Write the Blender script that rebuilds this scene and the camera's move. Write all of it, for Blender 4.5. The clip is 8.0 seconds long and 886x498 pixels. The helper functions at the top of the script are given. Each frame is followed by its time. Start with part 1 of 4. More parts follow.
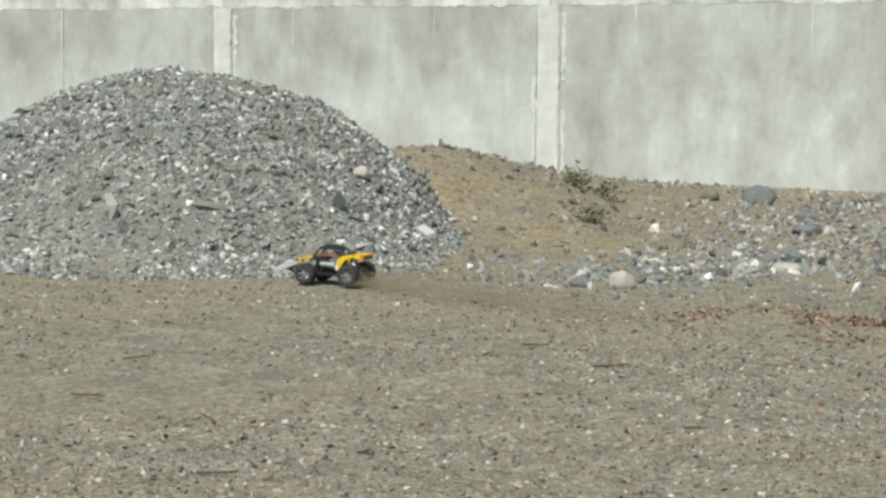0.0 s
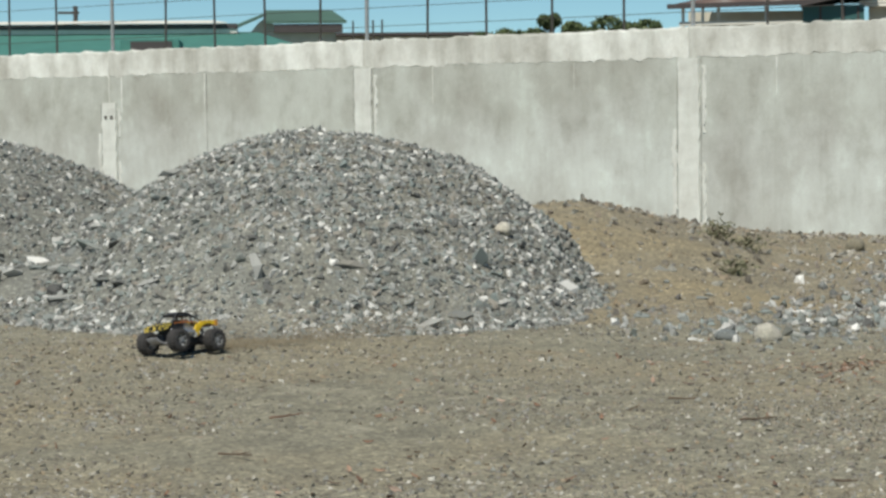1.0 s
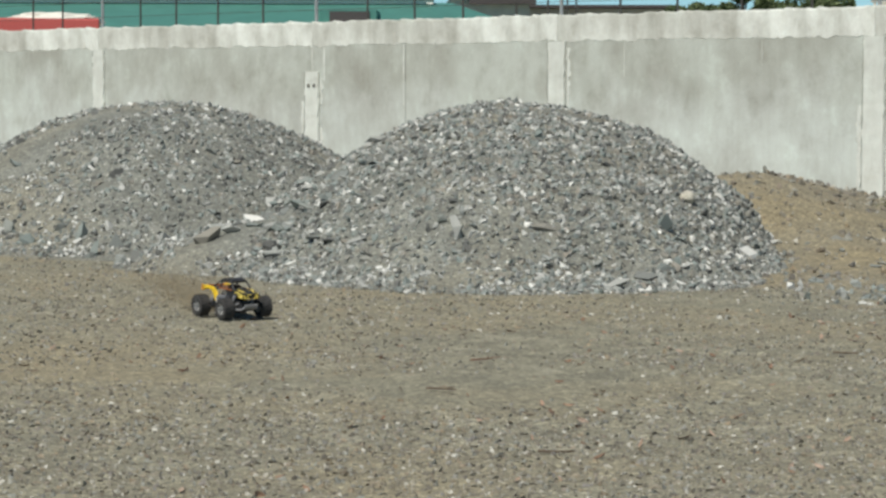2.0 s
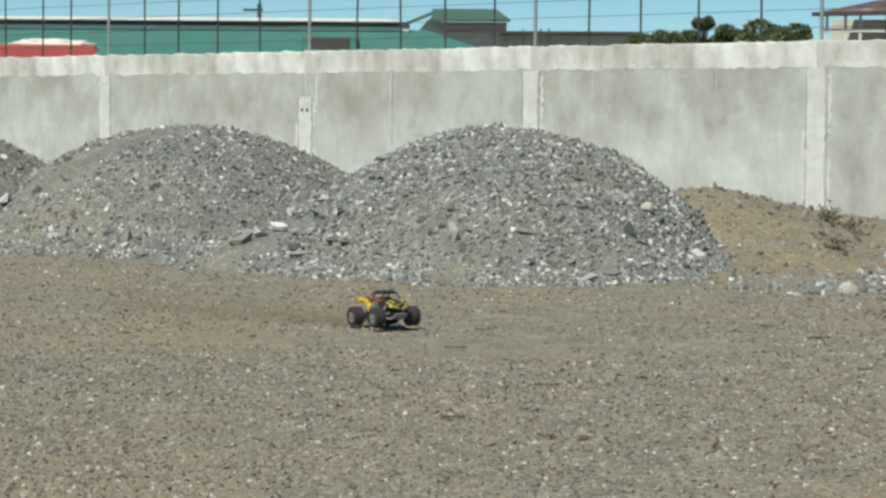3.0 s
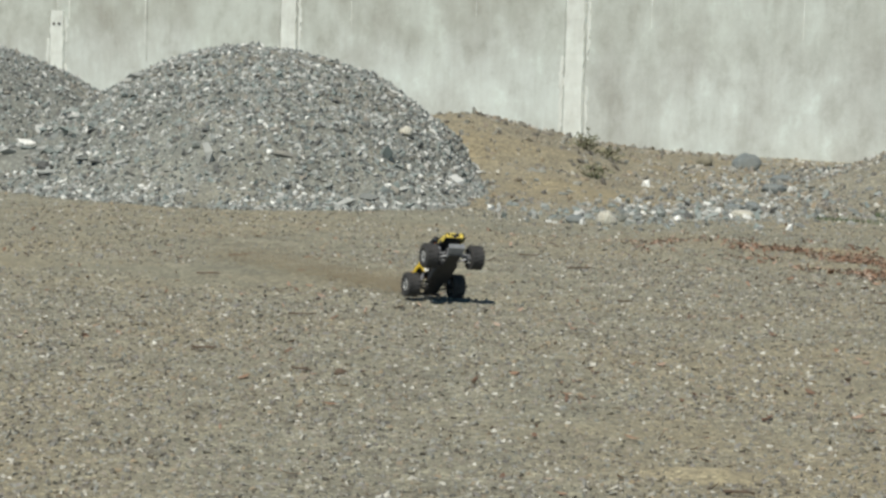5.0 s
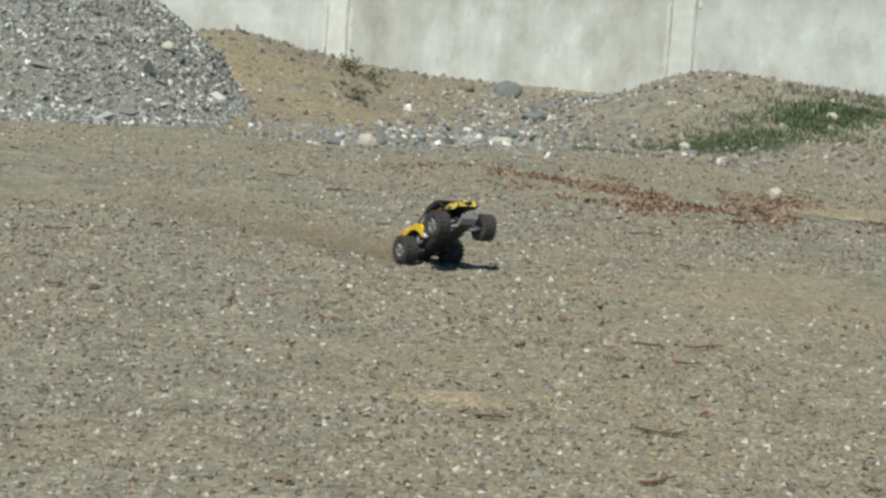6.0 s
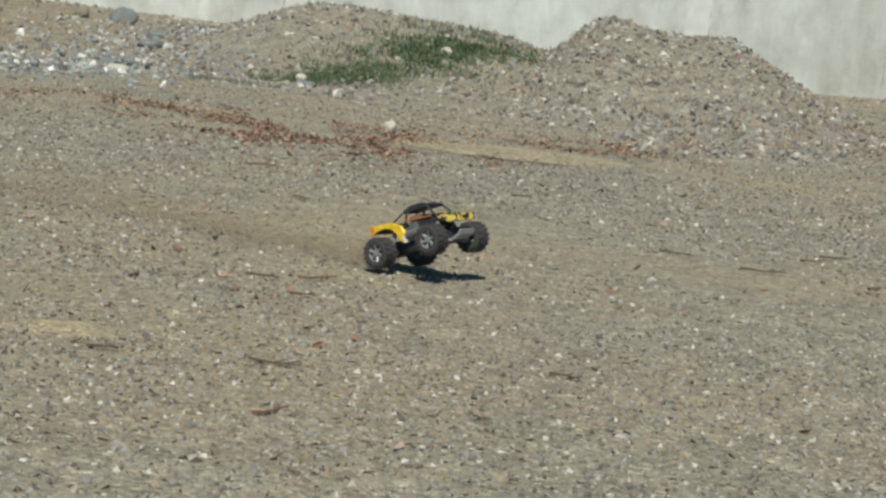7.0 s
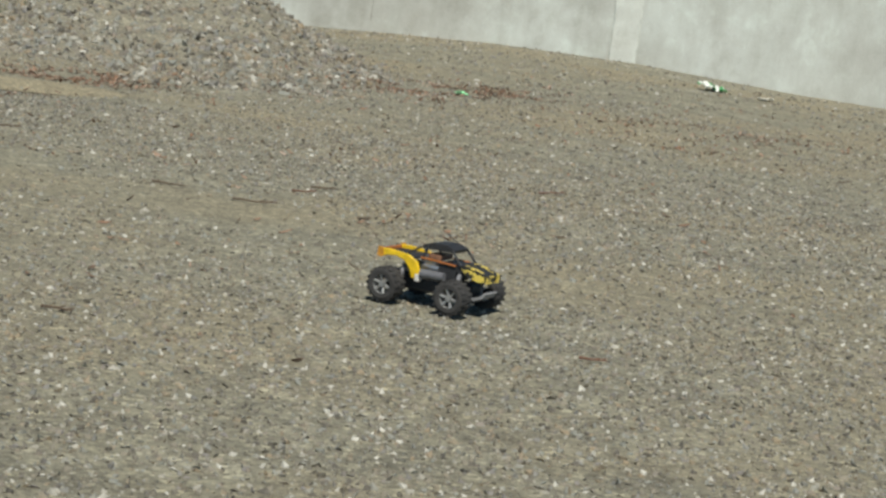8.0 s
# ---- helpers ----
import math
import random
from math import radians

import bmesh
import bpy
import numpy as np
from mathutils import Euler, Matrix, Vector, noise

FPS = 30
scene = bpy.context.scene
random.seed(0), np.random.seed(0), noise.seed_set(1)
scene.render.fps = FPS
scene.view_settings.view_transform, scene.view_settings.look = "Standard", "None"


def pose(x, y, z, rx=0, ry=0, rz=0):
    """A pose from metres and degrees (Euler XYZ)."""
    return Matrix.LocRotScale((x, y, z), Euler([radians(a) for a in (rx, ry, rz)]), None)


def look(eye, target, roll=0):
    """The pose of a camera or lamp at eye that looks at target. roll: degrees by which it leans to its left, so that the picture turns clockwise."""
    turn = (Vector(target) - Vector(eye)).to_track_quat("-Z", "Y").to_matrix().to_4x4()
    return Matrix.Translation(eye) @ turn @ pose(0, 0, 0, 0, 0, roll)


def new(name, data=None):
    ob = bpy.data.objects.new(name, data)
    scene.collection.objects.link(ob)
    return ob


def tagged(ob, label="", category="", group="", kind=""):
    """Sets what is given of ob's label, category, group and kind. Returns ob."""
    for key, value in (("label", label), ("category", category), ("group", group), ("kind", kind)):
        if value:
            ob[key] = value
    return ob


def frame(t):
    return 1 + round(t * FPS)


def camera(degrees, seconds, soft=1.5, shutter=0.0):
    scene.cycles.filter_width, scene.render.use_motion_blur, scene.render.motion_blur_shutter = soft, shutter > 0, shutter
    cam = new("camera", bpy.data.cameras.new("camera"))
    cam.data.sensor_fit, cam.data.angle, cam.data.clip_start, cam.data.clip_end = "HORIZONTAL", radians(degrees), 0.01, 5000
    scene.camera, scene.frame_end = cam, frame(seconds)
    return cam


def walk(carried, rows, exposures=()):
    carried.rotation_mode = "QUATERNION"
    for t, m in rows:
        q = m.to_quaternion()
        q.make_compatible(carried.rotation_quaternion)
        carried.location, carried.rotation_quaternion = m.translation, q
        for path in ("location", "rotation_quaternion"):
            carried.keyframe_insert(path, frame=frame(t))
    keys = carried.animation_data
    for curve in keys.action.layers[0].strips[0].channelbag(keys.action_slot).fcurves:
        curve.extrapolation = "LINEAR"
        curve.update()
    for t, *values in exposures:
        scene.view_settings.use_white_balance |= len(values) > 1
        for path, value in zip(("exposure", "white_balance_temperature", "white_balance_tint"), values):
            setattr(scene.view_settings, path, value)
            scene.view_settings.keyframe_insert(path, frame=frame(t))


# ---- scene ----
# ------------------------------------------------------------ camera
cam = camera(22.19, 8.0, soft=2.8)
ROWS = [
    (0.0, -2.69, 3.36, 1.448, 85.42, -0.59, 35.60),
    (0.1, -2.69, 3.36, 1.448, 86.76, -0.20, 35.97),
    (0.2, -2.69, 3.36, 1.448, 87.25, 0.24, 36.27),
    (0.3, -2.69, 3.36, 1.448, 87.35, 0.45, 36.38),
    (0.5, -2.69, 3.36, 1.448, 87.37, 0.42, 36.72),
    (0.8, -2.69, 3.36, 1.448, 87.65, 1.15, 37.60),
    (1.0, -2.69, 3.36, 1.448, 86.84, 0.60, 39.15),
    (1.5, -2.69, 3.36, 1.448, 86.09, -0.17, 42.79),
    (1.7, -2.62, 3.28, 1.450, 85.90, -0.10, 44.02),
    (2.8, 0.40, -0.44, 1.5, 86.68, -0.57, 43.33),
    (3.0, 0.27, -0.30, 1.5, 86.66, -0.42, 43.11),
    (3.5, 0, 0, 1.5, 86.48, -0.70, 42.40),
    (4.0, 0, 0, 1.5, 85.86, -0.91, 41.11),
    (4.2, 0, 0, 1.5, 85.65, -1.03, 40.59),
    (5.3, 0, 0, 1.5, 84.32, -2.52, 35.23),
    (5.5, 0, 0, 1.5, 83.96, -3.15, 34.05),
    (6.0, 0, 0, 1.5, 83.08, -4.09, 31.08),
    (6.5, 0, 0, 1.5, 82.32, -5.12, 26.92),
    (7.0, 0, 0, 1.5, 82.16, -5.98, 21.47),
    (7.5, 0, 0, 1.5, 82.09, -6.56, 15.56),
    (8.0, 0, 0, 1.5, 81.91, -7.48, 8.66),
]
walk(cam, [(t, pose(x, y, z, rx, ry, rz)) for t, x, y, z, rx, ry, rz in ROWS], exposures=((0.0, 0.24, 6620, 5.5), (0.5, 0.15, 6620, 6.0), (1.2, 0.08, 6620, 6.0), (3.5, 0.16, 6600, 5.0), (6.5, 0.20, 6640, 4.6), (8.0, 0.12, 6690, 4.6)))

# ------------------------------------------------------------ light
SUN_TO = Vector((0.15, -0.55, 0.82)).normalized()
world = bpy.data.worlds.new("sky")
scene.world = world
world.use_nodes = True
wn = world.node_tree.nodes
sky = wn.new("ShaderNodeTexSky")
sky.sky_type = "NISHITA"
sky.sun_disc = False
sky.sun_elevation = math.asin(SUN_TO.z)
sky.sun_rotation = math.atan2(SUN_TO.x, SUN_TO.y)
sky.air_density, sky.dust_density, sky.ozone_density = 0.5, 0.0, 0.3
tint = wn.new("ShaderNodeMix")
tint.data_type, tint.blend_type = "RGBA", "MULTIPLY"
tint.inputs[0].default_value, tint.inputs[7].default_value = 1.0, (0.80, 1.03, 1.0, 1)
world.node_tree.links.new(sky.outputs[0], tint.inputs[6])
world.node_tree.links.new(tint.outputs[2], wn["Background"].inputs[0])
wn["Background"].inputs[1].default_value = 0.08
sun = new("sun", bpy.data.lights.new("sun", "SUN"))
sun.data.energy, sun.data.angle, sun.data.color = 4.35, radians(0.53), (1.0, 0.95, 0.87)
sun.matrix_world = look(SUN_TO * 50, (0, 0, 0))


# ------------------------------------------------------------ materials
def mat(name, rough=0.9, metal=0.0):
    m = bpy.data.materials.new(name)
    m.use_nodes = True
    b = m.node_tree.nodes["Principled BSDF"]
    b.inputs["Roughness"].default_value = rough
    b.inputs["Metallic"].default_value = metal
    return m, m.node_tree.nodes, m.node_tree.links, b


def ramp(nodes, stops, constant=False):
    r = nodes.new("ShaderNodeValToRGB")
    e = r.color_ramp.elements
    while len(e) < len(stops):
        e.new(0.5)
    for k, (p, c) in zip(e, stops):
        k.position, k.color = p, (*c, 1)
    if constant:
        r.color_ramp.interpolation = "CONSTANT"
    return r


def tex(nodes, links, scale, detail=4, kind="noise", stretch=None, rough=0.6):
    co = nodes.new("ShaderNodeTexCoord")
    out = co.outputs["Object"]
    if stretch:
        mp = nodes.new("ShaderNodeMapping")
        mp.inputs["Scale"].default_value = stretch
        links.new(out, mp.inputs[0])
        out = mp.outputs[0]
    n = nodes.new("ShaderNodeTexNoise" if kind == "noise" else "ShaderNodeTexVoronoi")
    n.inputs["Scale"].default_value = scale
    if kind == "noise":
        n.inputs["Detail"].default_value = detail
        n.inputs["Roughness"].default_value = rough
    links.new(out, n.inputs["Vector"])
    return n


def mix(nodes, links, a, b, fac, mode="MIX", amount=None):
    m = nodes.new("ShaderNodeMix")
    m.data_type, m.blend_type = "RGBA", mode
    for v, i in ((a, 6), (b, 7)):
        if isinstance(v, tuple):
            m.inputs[i].default_value = (*v, 1)
        else:
            links.new(v, m.inputs[i])
    if amount is not None:
        m.inputs[0].default_value = amount
    else:
        links.new(fac, m.inputs[0])
    return m.outputs[2]


def bump(nodes, links, bsdf, height, strength, distance):
    b = nodes.new("ShaderNodeBump")
    b.inputs["Strength"].default_value, b.inputs["Distance"].default_value = strength, distance
    links.new(height, b.inputs["Height"])
    links.new(b.outputs[0], bsdf.inputs["Normal"])


def plain(name, colour, rough=0.6, metal=0.0, vary=0.15, scale=30.0):
    """A paint, plastic or metal with a little uneven wear."""
    m, n, l, b = mat(name, rough, metal)
    t = tex(n, l, scale, 5)
    lo = tuple(c * (1 - vary) for c in colour)
    hi = tuple(min(1, c * (1 + vary)) for c in colour)
    r = ramp(n, [(0.3, lo), (0.7, hi)])
    l.new(t.outputs[0], r.inputs[0])
    l.new(r.outputs[0], b.inputs["Base Color"])
    return m


def ground_material(name, a, b_, c, patch):
    """Trodden grit: patches, grain and fine speckle, with small shadows painted in as dark cells."""
    m, n, l, b = mat(name, 0.95)
    big = tex(n, l, 0.35, 5)
    mid = tex(n, l, 3.0, 6)
    fine = tex(n, l, 70.0, 3, rough=0.8)
    cell = tex(n, l, 55.0, kind="voronoi")
    r1 = ramp(n, [(0.3, a), (0.55, b_), (0.75, c)])
    l.new(mid.outputs[0], r1.inputs[0])
    r0 = ramp(n, [(0.45, (0, 0, 0)), (0.62, (1, 1, 1))])
    l.new(big.outputs[0], r0.inputs[0])
    base = mix(n, l, r1.outputs[0], patch, r0.outputs[0])
    r2 = ramp(n, [(0.25, (0.45, 0.45, 0.45)), (0.5, (1, 1, 1)), (0.8, (1.5, 1.48, 1.42))])
    l.new(fine.outputs[0], r2.inputs[0])
    col = mix(n, l, base, r2.outputs[0], None, "MULTIPLY", 0.8)
    # cell tones: pale grains, and dark cells painted as shadow between pebbles
    r3 = ramp(n, [(0.0, (0.58, 0.57, 0.55)), (0.4, (0.97, 0.97, 0.96)), (0.90, (1.15, 1.15, 1.12)), (0.97, (1.8, 1.8, 1.75))])
    sep = n.new("ShaderNodeSeparateColor")
    l.new(cell.outputs["Color"], sep.inputs[0])
    l.new(sep.outputs[0], r3.inputs[0])
    col = mix(n, l, col, r3.outputs[0], None, "MULTIPLY", 0.85)
    grit = tex(n, l, 24.0, kind="voronoi")
    r4 = ramp(n, [(0.0, (0.62, 0.60, 0.58)), (0.3, (0.92, 0.92, 0.92)), (0.7, (1.05, 1.03, 1.0)), (0.9, (1.22, 1.2, 1.12)), (1.0, (1.6, 1.6, 1.55))])
    sep2 = n.new("ShaderNodeSeparateColor")
    l.new(grit.outputs["Color"], sep2.inputs[0])
    l.new(sep2.outputs[1], r4.inputs[0])
    col = mix(n, l, col, r4.outputs[0], None, "MULTIPLY", 0.5)
    l.new(col, b.inputs["Base Color"])
    bump(n, l, b, fine.outputs[0], 0.6, 0.01)
    return m


def stone_material(name, stops, island=True):
    """Broken stone; each piece takes its own tone."""
    m, n, l, b = mat(name, 0.85)
    if island:
        g = n.new("ShaderNodeNewGeometry")
        rnd = g.outputs["Random Per Island"]
    else:
        g = n.new("ShaderNodeObjectInfo")
        rnd = g.outputs["Random"]
    r = ramp(n, stops)
    l.new(rnd, r.inputs[0])
    t = tex(n, l, 40.0, 4)
    r2 = ramp(n, [(0.3, (0.7, 0.7, 0.7)), (0.7, (1.2, 1.2, 1.2))])
    l.new(t.outputs[0], r2.inputs[0])
    l.new(mix(n, l, r.outputs[0], r2.outputs[0], None, "MULTIPLY", 0.7), b.inputs["Base Color"])
    return m


def concrete_material(name, dark, light, streak=0.5, damp=0.0):
    """Weathered cast concrete: blotches, runs, lime bloom, and damp creeping down from the coping."""
    m, n, l, b = mat(name, 0.92)
    big = tex(n, l, 0.8, 8, stretch=(1.0, 1.0, 0.75), rough=0.62)
    run = tex(n, l, 1.0, 5, stretch=(3.4, 3.4, 0.8))
    thin = tex(n, l, 1.0, 4, stretch=(11.0, 11.0, 0.7))
    fine = tex(n, l, 45.0, 4)
    blot = tex(n, l, 2.3, 7, stretch=(1.0, 1.0, 0.8), rough=0.7)
    r = ramp(n, [(0.34, dark), (0.47, tuple(0.55 * p + 0.45 * q for p, q in zip(dark, light))), (0.60, light)])
    l.new(big.outputs[0], r.inputs[0])
    r1 = ramp(n, [(0.32, (0.72, 0.72, 0.69)), (0.5, (1, 1, 1)), (0.68, (1.12, 1.14, 1.13))])
    l.new(run.outputs[0], r1.inputs[0])
    col = mix(n, l, r.outputs[0], r1.outputs[0], None, "MULTIPLY", streak)
    r2 = ramp(n, [(0.36, (0.80, 0.79, 0.75)), (0.47, (1, 1, 1)), (0.60, (1.0, 1.0, 1.0)), (0.68, (1.16, 1.18, 1.17))])
    l.new(thin.outputs[0], r2.inputs[0])
    col = mix(n, l, col, r2.outputs[0], None, "MULTIPLY", 0.2)
    r4 = ramp(n, [(0.34, (0.80, 0.79, 0.76)), (0.46, (0.98, 0.98, 0.97)), (0.56, (1.03, 1.04, 1.03)), (0.64, (1.16, 1.20, 1.19))])
    l.new(blot.outputs[0], r4.inputs[0])
    col = mix(n, l, col, r4.outputs[0], None, "MULTIPLY", 0.8)
    if damp:
        # height plus a coarse noise, fading along the wall
        co, sp = n.new("ShaderNodeTexCoord"), n.new("ShaderNodeSeparateXYZ")
        l.new(co.outputs["Object"], sp.inputs[0])
        edge = tex(n, l, 1.0, 5, stretch=(0.8, 0.8, 0.8))
        lift = n.new("ShaderNodeMath")
        lift.operation = "MULTIPLY_ADD"
        lift.inputs[1].default_value, lift.inputs[2].default_value = 2.6, -1.3
        l.new(edge.outputs[0], lift.inputs[0])
        add = n.new("ShaderNodeMath")
        l.new(sp.outputs[2], add.inputs[0])
        l.new(lift.outputs[0], add.inputs[1])
        up = n.new("ShaderNodeMapRange")
        up.inputs[1].default_value, up.inputs[2].default_value = 1.05, 1.75
        l.new(add.outputs[0], up.inputs[0])
        along = n.new("ShaderNodeMapRange")
        along.inputs[1].default_value, along.inputs[2].default_value = -13.0, -20.0
        along.inputs[3].default_value, along.inputs[4].default_value = 0.5 * damp, damp
        l.new(sp.outputs[0], along.inputs[0])
        k = n.new("ShaderNodeMath")
        k.operation = "MULTIPLY"
        l.new(up.outputs[0], k.inputs[0])
        l.new(along.outputs[0], k.inputs[1])
        col = mix(n, l, col, mix(n, l, col, (0.76, 0.75, 0.70), None, "MULTIPLY", 1.0), k.outputs[0])
    r3 = ramp(n, [(0.3, (0.88, 0.88, 0.88)), (0.7, (1.08, 1.08, 1.08))])
    l.new(fine.outputs[0], r3.inputs[0])
    col = mix(n, l, col, r3.outputs[0], None, "MULTIPLY", 0.7)
    l.new(col, b.inputs["Base Color"])
    bump(n, l, b, blot.outputs[0], 0.35, 0.02)
    return m


M_GROUND = ground_material("grit", (0.16, 0.152, 0.120), (0.228, 0.216, 0.166), (0.305, 0.29, 0.235), (0.245, 0.216, 0.152))
M_SAND = ground_material("sand", (0.18, 0.163, 0.122), (0.235, 0.21, 0.155), (0.285, 0.26, 0.20), (0.25, 0.212, 0.14))
M_EARTH = ground_material("stony_earth", (0.175, 0.165, 0.13), (0.235, 0.22, 0.175), (0.29, 0.275, 0.225), (0.225, 0.208, 0.16))
M_PILE = ground_material("grey_gravel_bed", (0.13, 0.135, 0.125), (0.19, 0.195, 0.18), (0.245, 0.25, 0.232), (0.215, 0.203, 0.165))
GREYS = [(0.0, (0.075, 0.075, 0.072)), (0.16, (0.165, 0.17, 0.162)), (0.36, (0.225, 0.25, 0.24)), (0.50, (0.25, 0.225, 0.19)), (0.60, (0.215, 0.25, 0.24)), (0.74, (0.30, 0.305, 0.29)), (0.90, (0.43, 0.43, 0.41)), (1.0, (0.74, 0.73, 0.70))]
TANS = [(0.0, (0.10, 0.09, 0.078)), (0.14, (0.18, 0.163, 0.132)), (0.36, (0.24, 0.215, 0.17)), (0.46, (0.265, 0.21, 0.14)), (0.55, (0.205, 0.19, 0.18)), (0.72, (0.235, 0.24, 0.215)), (0.90, (0.32, 0.30, 0.255)), (1.0, (0.54, 0.52, 0.47))]
M_STONES = stone_material("crushed_stone", GREYS)
M_STONE = stone_material("broken_stone", GREYS, island=False)
M_PEBBLES = stone_material("pebbles", TANS)
M_WALL = concrete_material("weathered_concrete", (0.42, 0.42, 0.395), (0.565, 0.59, 0.57), 0.25, damp=0.55)
M_COLUMN = concrete_material("smooth_concrete", (0.57, 0.575, 0.545), (0.725, 0.74, 0.71), 0.35)
M_DULLCOLUMN = concrete_material("dull_concrete", (0.50, 0.505, 0.48), (0.64, 0.66, 0.63), 0.35)
M_COPING = concrete_material("coping_concrete", (0.47, 0.465, 0.43), (0.79, 0.80, 0.77), 0.55)
M_JOINT = plain("dark_gap", (0.12, 0.115, 0.105), 0.95)
M_LIME = plain("lime_bloom", (0.72, 0.73, 0.70), 0.9, 0, 0.08, 6.0)
M_STEEL = plain("galvanised_steel", (0.42, 0.43, 0.43), 0.5, 0.6)
M_RUSTPOST = plain("dark_steel", (0.07, 0.065, 0.06), 0.7, 0.3)
M_LEAF = stone_material("dry_leaves", [(0.0, (0.11, 0.068, 0.05)), (0.35, (0.20, 0.115, 0.072)), (0.65, (0.28, 0.17, 0.112)), (1.0, (0.40, 0.31, 0.25))])
M_GRASS = stone_material("green_weeds", [(0.0, (0.035, 0.06, 0.026)), (0.5, (0.065, 0.11, 0.048)), (1.0, (0.15, 0.18, 0.09))])
M_TWIG = plain("dead_wood", (0.10, 0.07, 0.05), 0.9)

YARD = random.Random(7)


# ------------------------------------------------------------ helpers for building
def part(name, bm, material, parent=None, label=""):
    me = bpy.data.meshes.new(name)
    bm.to_mesh(me)
    bm.free()
    ob = new(name, me)
    me.materials.append(material)
    ob.parent = parent
    if label:
        ob["label"] = label
    return ob


def empty(name, m=None):
    ob = new(name)
    ob.empty_display_size = 0.1
    if m:
        ob.matrix_basis = m
    return ob


def box(bm, x0, x1, y0, y1, z0, z1, bevel=0.0, m=None):
    vs = bmesh.ops.create_cube(bm, size=1.0)["verts"]
    for v in vs:
        v.co = Vector((x0 + (v.co.x + 0.5) * (x1 - x0), y0 + (v.co.y + 0.5) * (y1 - y0), z0 + (v.co.z + 0.5) * (z1 - z0)))
    if bevel:
        es = list({e for v in vs for e in v.link_edges})
        vs = bmesh.ops.bevel(bm, geom=es, offset=bevel, segments=2, affect="EDGES", profile=0.6)["verts"]
        vs = list({v for v in vs})
    if m:
        bmesh.ops.transform(bm, matrix=m, verts=list({v for f in bm.faces for v in f.verts} if not bevel else vs))
    return bm


def rod(bm, a, b, r, r2=None, sides=8):
    a, b = Vector(a), Vector(b)
    d = b - a
    m = Matrix.Translation((a + b) / 2) @ d.to_track_quat("Z", "Y").to_matrix().to_4x4()
    bmesh.ops.create_cone(bm, cap_ends=True, segments=sides, radius1=r, radius2=r if r2 is None else r2, depth=d.length, matrix=m)
    return bm


def prism(bm, outline, y0, y1):
    """An outline in x and z, given thickness from y0 to y1."""
    a = [bm.verts.new((x, y0, z)) for x, z in outline]
    b = [bm.verts.new((x, y1, z)) for x, z in outline]
    bm.faces.new(a)
    bm.faces.new(b[::-1])
    for i in range(len(a)):
        j = (i + 1) % len(a)
        bm.faces.new((a[j], a[i], b[i], b[j]))
    bmesh.ops.recalc_face_normals(bm, faces=bm.faces)
    return bm


def rock_template(seed, detail=0):
    """A small angular stone: corner points and triangles."""
    rng = random.Random(seed)
    bm = bmesh.new()
    bmesh.ops.create_icosphere(bm, subdivisions=1 + detail, radius=1.0)
    cut = [(Vector((rng.gauss(0, 1), rng.gauss(0, 1), rng.gauss(0, 1))).normalized(), rng.uniform(0.25, 0.55)) for _ in range(4)]
    for v in bm.verts:
        c = v.co * (1.15 + rng.uniform(-0.22, 0.3))
        for d, lim in cut:
            k = c.dot(d)
            if k > lim:
                c -= d * (k - lim)
        v.co = c
    bm.normal_update()
    vs = np.array([v.co[:] for v in bm.verts])
    fs = np.array([[v.index for v in f.verts] for f in bm.faces])
    bm.free()
    return vs, fs


def chip_template():
    vs = np.array([(1, 0, 0), (-1, 0.1, 0), (0.1, 1, 0), (-0.1, -1, 0.1), (0.15, 0.1, 0.9), (0, 0, -0.8)], float)
    fs = np.array([(0, 2, 4), (2, 1, 4), (1, 3, 4), (3, 0, 4), (2, 0, 5), (1, 2, 5), (3, 1, 5), (0, 3, 5)])
    return vs, fs


def quick_mesh(name, verts, faces):
    """A mesh from arrays of corners and of triangles or quads."""
    me = bpy.data.meshes.new(name)
    k = faces.shape[1]
    me.vertices.add(len(verts))
    me.vertices.foreach_set("co", np.ascontiguousarray(verts, np.float32).ravel())
    me.loops.add(faces.size)
    me.loops.foreach_set("vertex_index", np.ascontiguousarray(faces, np.int32).ravel())
    me.polygons.add(len(faces))
    me.polygons.foreach_set("loop_start", np.arange(0, faces.size, k, dtype=np.int32))
    me.polygons.foreach_set("use_smooth", np.zeros(len(faces), bool))
    me.update(calc_edges=True)
    me.validate()
    return me


